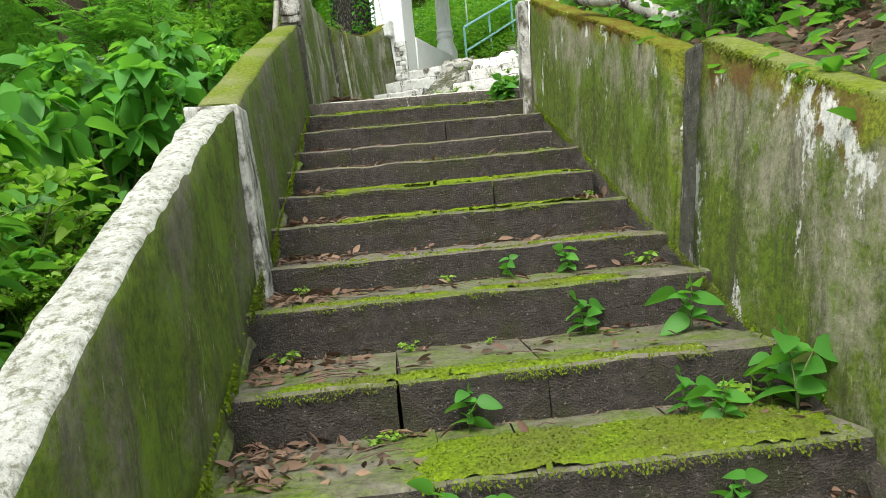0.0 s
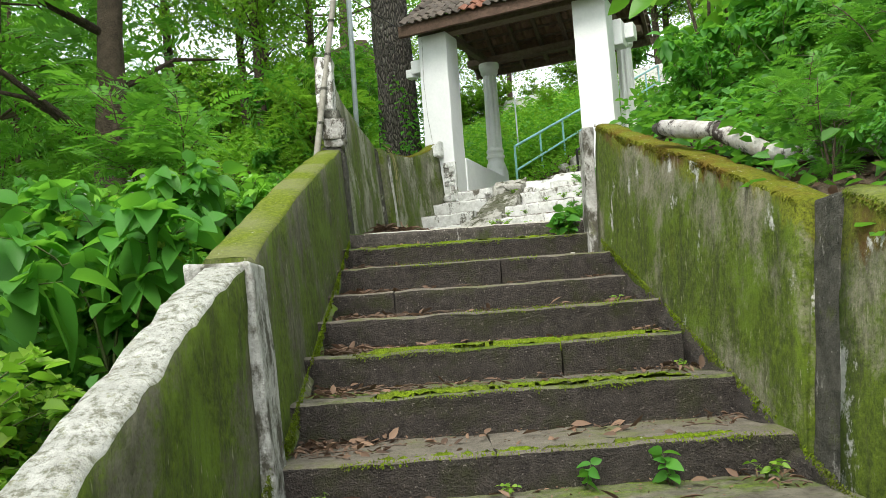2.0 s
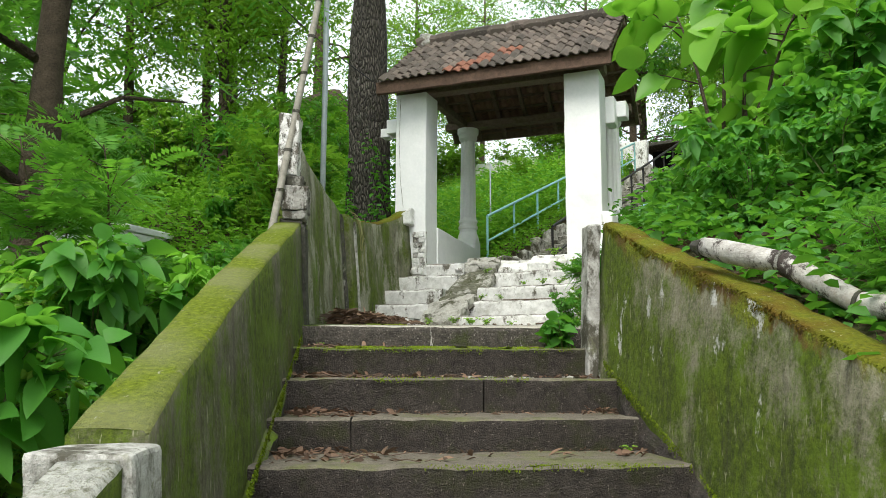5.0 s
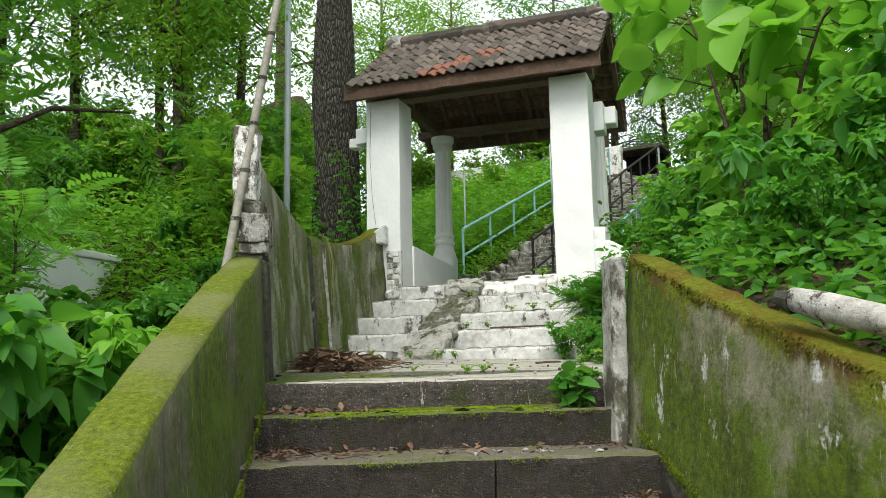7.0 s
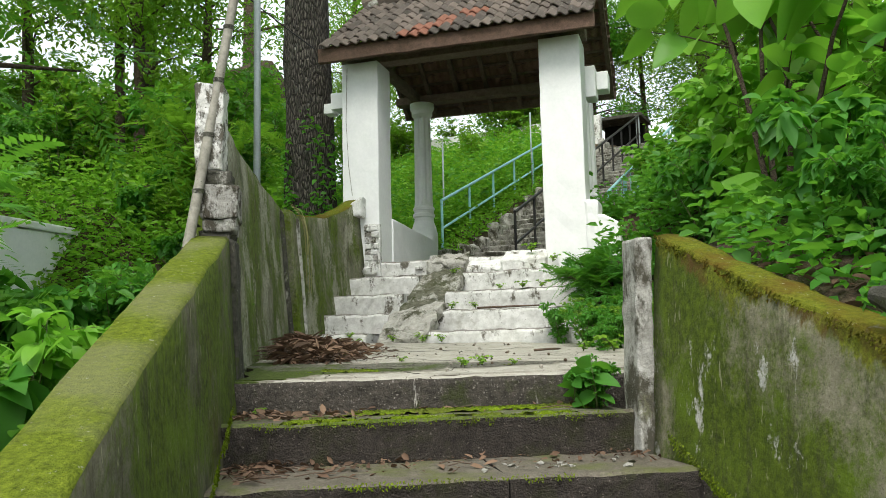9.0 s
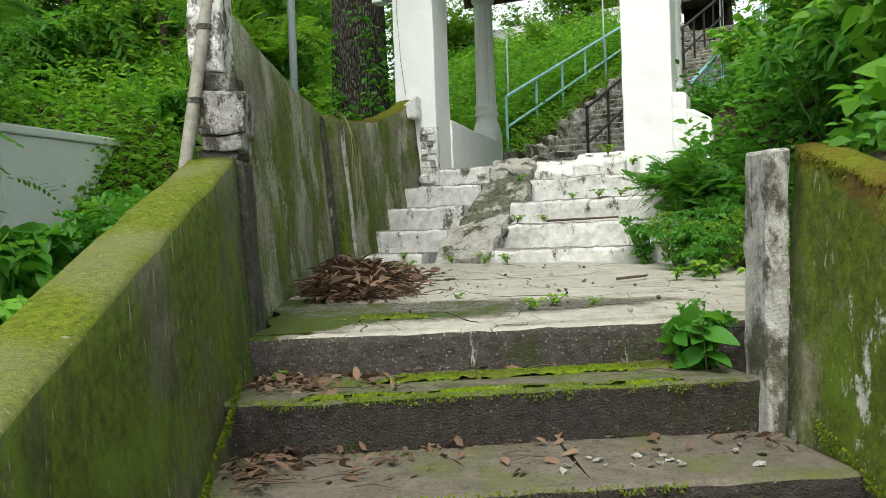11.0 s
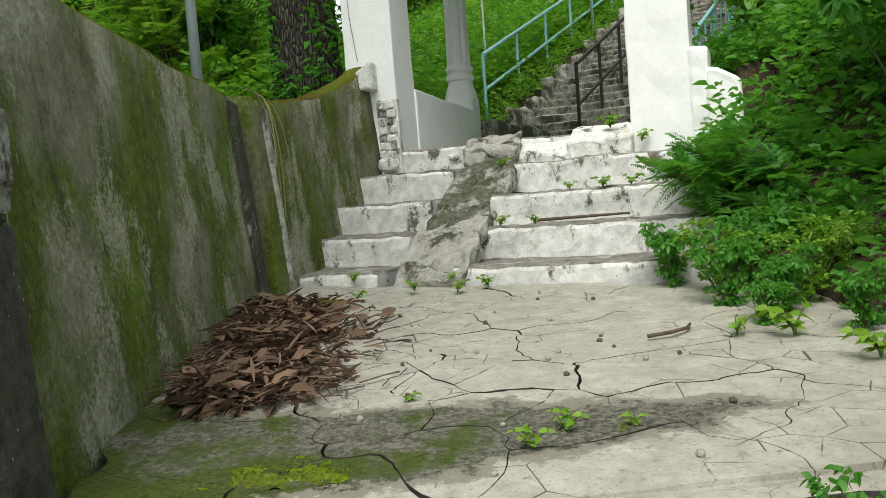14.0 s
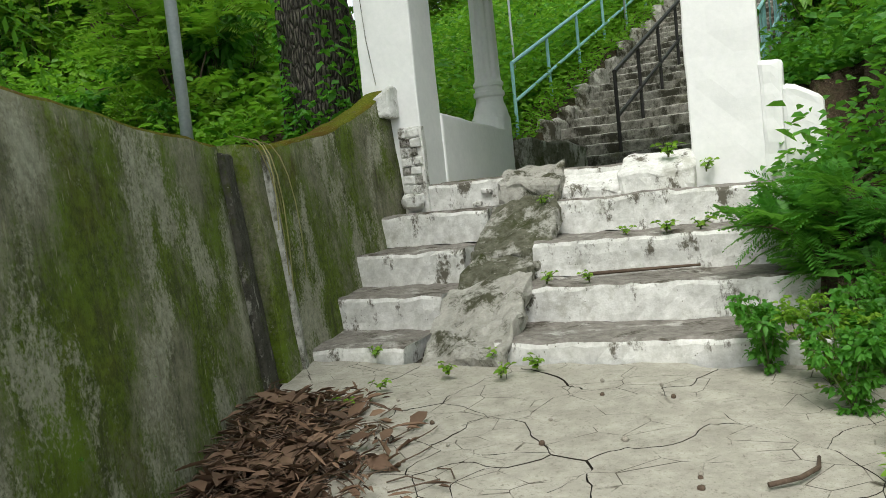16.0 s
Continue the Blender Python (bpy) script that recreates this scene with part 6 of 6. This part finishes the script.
herbs("green herbs crowding the edge of the upper stairs", 7000, stair_edge, 0.09, M_HERB, 0.22, True)
herbs("green herbs on the bank behind the gate buttress", 6000, gate_side, 0.09, M_LEAF, 0.22, True)
herbs("scattered green herbs on the woodland floor", 26000, lambda: (float(rng.normal(0, 8)), float(rng.normal(7, 8))), 0.13, M_LEAF_DARK, 0.10)
floor_leaves = [(x, y, land(x, y) + 0.012) for x, y in zip(rng.normal(0, 7, 6000), rng.normal(6, 7, 6000)) if not inside(x, y) and not -0.9 < x < 1.75]
litter("dry brown leaves scattered on the woodland floor", floor_leaves, 0.10)
ivy = []
for k in range(1500):
    w, h = rng.uniform(0, 2 * math.pi), 0.2 + 1.6 * rng.random() ** 1.8
    if noise.noise(Vector((w * 1.3, h * 1.6, 2.0))) + 0.35 - 0.25 * h > 0:
        ivy.append((-0.16 + 0.41 * math.cos(w), 14.75 + 0.41 * math.sin(w), 4.1 + h))
V, F = leaves(np.array(ivy), np.full(len(ivy), 0.085), 0.7, None, 0.4, 0.1)
tagged(new("ivy", raw_mesh("ivy", V, F, M_LEAF)), "green creeper leaves climbing the foot of the big trunk", "creeper", kind="stuff")
P = np.array([(x, y, land(x, y)) for x, y in ((rng.uniform(-2.2, -0.8), rng.uniform(11.5, 14.0)) for k in range(500))])
V, F = leaves(P, np.full(len(P), 0.35), 0.04, None, 0.3, 1.4)
tagged(new("dry_grass", raw_mesh("dry_grass", V, F, M_GRASS)), "dry pale grass stalks behind the wall", "grass", kind="stuff")


# ---- moss hanging over the wall tops ----
def fringe(label, pts_, out, lean, drop, seed, material):
    """A ragged skin of moss over the inner edge of a wall top; pts_ as for wall()."""
    vs, fs = [], []
    cell = 0.014
    rows_ = 12
    for a, b in zip(pts_, pts_[1:]):
        d = Vector((b[0] - a[0], b[1] - a[1], 0))
        nrm = Vector((d.y, -d.x, 0)).normalized() * out
        k = int(d.length / cell)
        for i in range(k):
            for j in range(rows_):
                t0, t1 = i / k, (i + 1) / k
                zt = a[3] + (b[3] - a[3]) * t0
                q = Vector(a[:2]).lerp(Vector(b[:2]), t0)
                lim = drop * (0.45 + 0.9 * noise.noise(Vector((q.x * 3, q.y * 3, seed))) + 0.6 * noise.noise(Vector((q.x * 16, q.y * 16, seed + 1))))
                if j * cell > lim or noise.noise(Vector((q.x * 50, q.y * 50, j * 0.8 + seed))) > 0.35:
                    continue
                for rep_ in range(3):
                    t, h = t0 + rng.random() * (t1 - t0), j + rng.uniform(-0.5, 0.9)
                    xx, yy = a[0] + (b[0] - a[0]) * t, a[1] + (b[1] - a[1]) * t
                    z0, z1 = a[2] + (b[2] - a[2]) * t, a[3] + (b[3] - a[3]) * t
                    z = z1 + 0.004 - h * cell
                    q_ = Vector((xx, yy, z)) + nrm * (lean * (z - z0) - 0.004)
                    vs.append(tuple(q_))
                    fs.append(tuple(-nrm * 0.8 + Vector((0, 0, -0.5))))
    V, F = leaves(np.array(vs), np.full(len(vs), 0.0115), 0.7, np.array(fs), 0.3, 0.0)
    tagged(new("moss_fringe", raw_mesh("moss_fringe", V, F, material)), label, "moss", kind="stuff")


fringe("ochre and green moss hanging over the wall edge", [(1.45, 1.5, -0.1, 1.33), (1.45, 2.56, 0.2, 1.70), (1.45, 4.02, 0.7, 2.20)], 1, 0.12, 0.05, 3, M_MOSS)
fringe("ochre and green moss hanging over the wall edge", [(1.45, 4.22, 0.7, 2.19), (1.45, 5.4, 1.3, 2.60), (1.435, 6.5, 1.7, 2.94), (1.43, 7.40, 2.1, 3.255)], 1, 0.07, 0.06, 6, M_MOSS_OCHRE)
def foot_line(x, y0, y1, h):
    """Stops along the foot of a wall beside the lower flight."""
    return [(x, y, 2.57 + 0.345 * (y - 7.97) - 0.1, 2.57 + 0.345 * (y - 7.97) + h) for y in np.linspace(y0, y1, 5)]


fringe("thick green moss along the foot of the wall", foot_line(-0.538, 1.6, 4.3, 0.10), -1, 0.0, 0.15, 61, M_MOSS)
fringe("thick green moss along the foot of the wall", foot_line(-0.540, 4.3, 7.6, 0.04), -1, 0.0, 0.10, 62, M_MOSS)
fringe("green moss along the foot of the wall", foot_line(1.438, 2.6, 7.2, 0.02), 1, 0.0, 0.08, 63, M_MOSS)

# ---- small fixtures and dry stems ----
for u, v, z0, z1 in ((-0.95, 6.0, 4.3, 6.75), (0.25, 9.5, 6.2, 8.2)):
    q = G(u, v)
    tagged(part("thin_pole", tube([(q.x, q.y, z0), (q.x, q.y, z1)], 0.018, 8), M_TIN, smooth=True), "thin pale metal pole standing on the green hill", "pole")
gpart("wire", tube([(-0.42, -0.006, 6.3), (-0.44, -0.008, 5.6), (-0.41, -0.008, 5.0), (-0.36, -0.008, 4.6)], 0.004, 5), M_BRICKWORK, "thin grey wire down the pillar")
vine = bmesh.new()
for k in range(5):
    y0 = 11.2 + 0.13 * k
    x0 = -0.40 + 0.10 * (y0 - 11.2)
    ln = random.uniform(0.35, 0.95)
    pts_ = []
    for t in np.linspace(0, 1, 7):
        z = 4.06 - ln * t * t
        pts_.append((x0 + 0.07 * math.sin(2.4 * t) + 0.10 * t, y0 + 0.35 * t * math.cos(k * 1.3), z))
    tube(pts_, 0.0035, 4, vine)
tagged(part("dry_vines", vine, M_GRASS), "thin dry vine stems hanging over the curved wall", "vine", kind="stuff")

for i, (a, b, dr) in {9: (0.1, 1.42, 0.045), 10: (-0.45, 1.2, 0.04), 11: (-0.5, 1.1, 0.022), 12: (-0.3, 1.4, 0.018), 14: (-0.35, 1.35, 0.03), 13: (-0.2, 1.3, 0.03), 15: (0.2, 1.4, 0.02), 18: (-0.45, 1.3, 0.04), 17: (-0.2, 0.9, 0.02)}.items():
    y = STEP_Y[i] - 0.004
    fringe("bright green moss clinging to the step edge", [(a, y, 0, STEP_Z[i]), ((a + b) / 2, y, 0, STEP_Z[i] + 0.002), (b, y, 0, STEP_Z[i])], -1, 0.0, dr, 40 + i, M_MOSS)
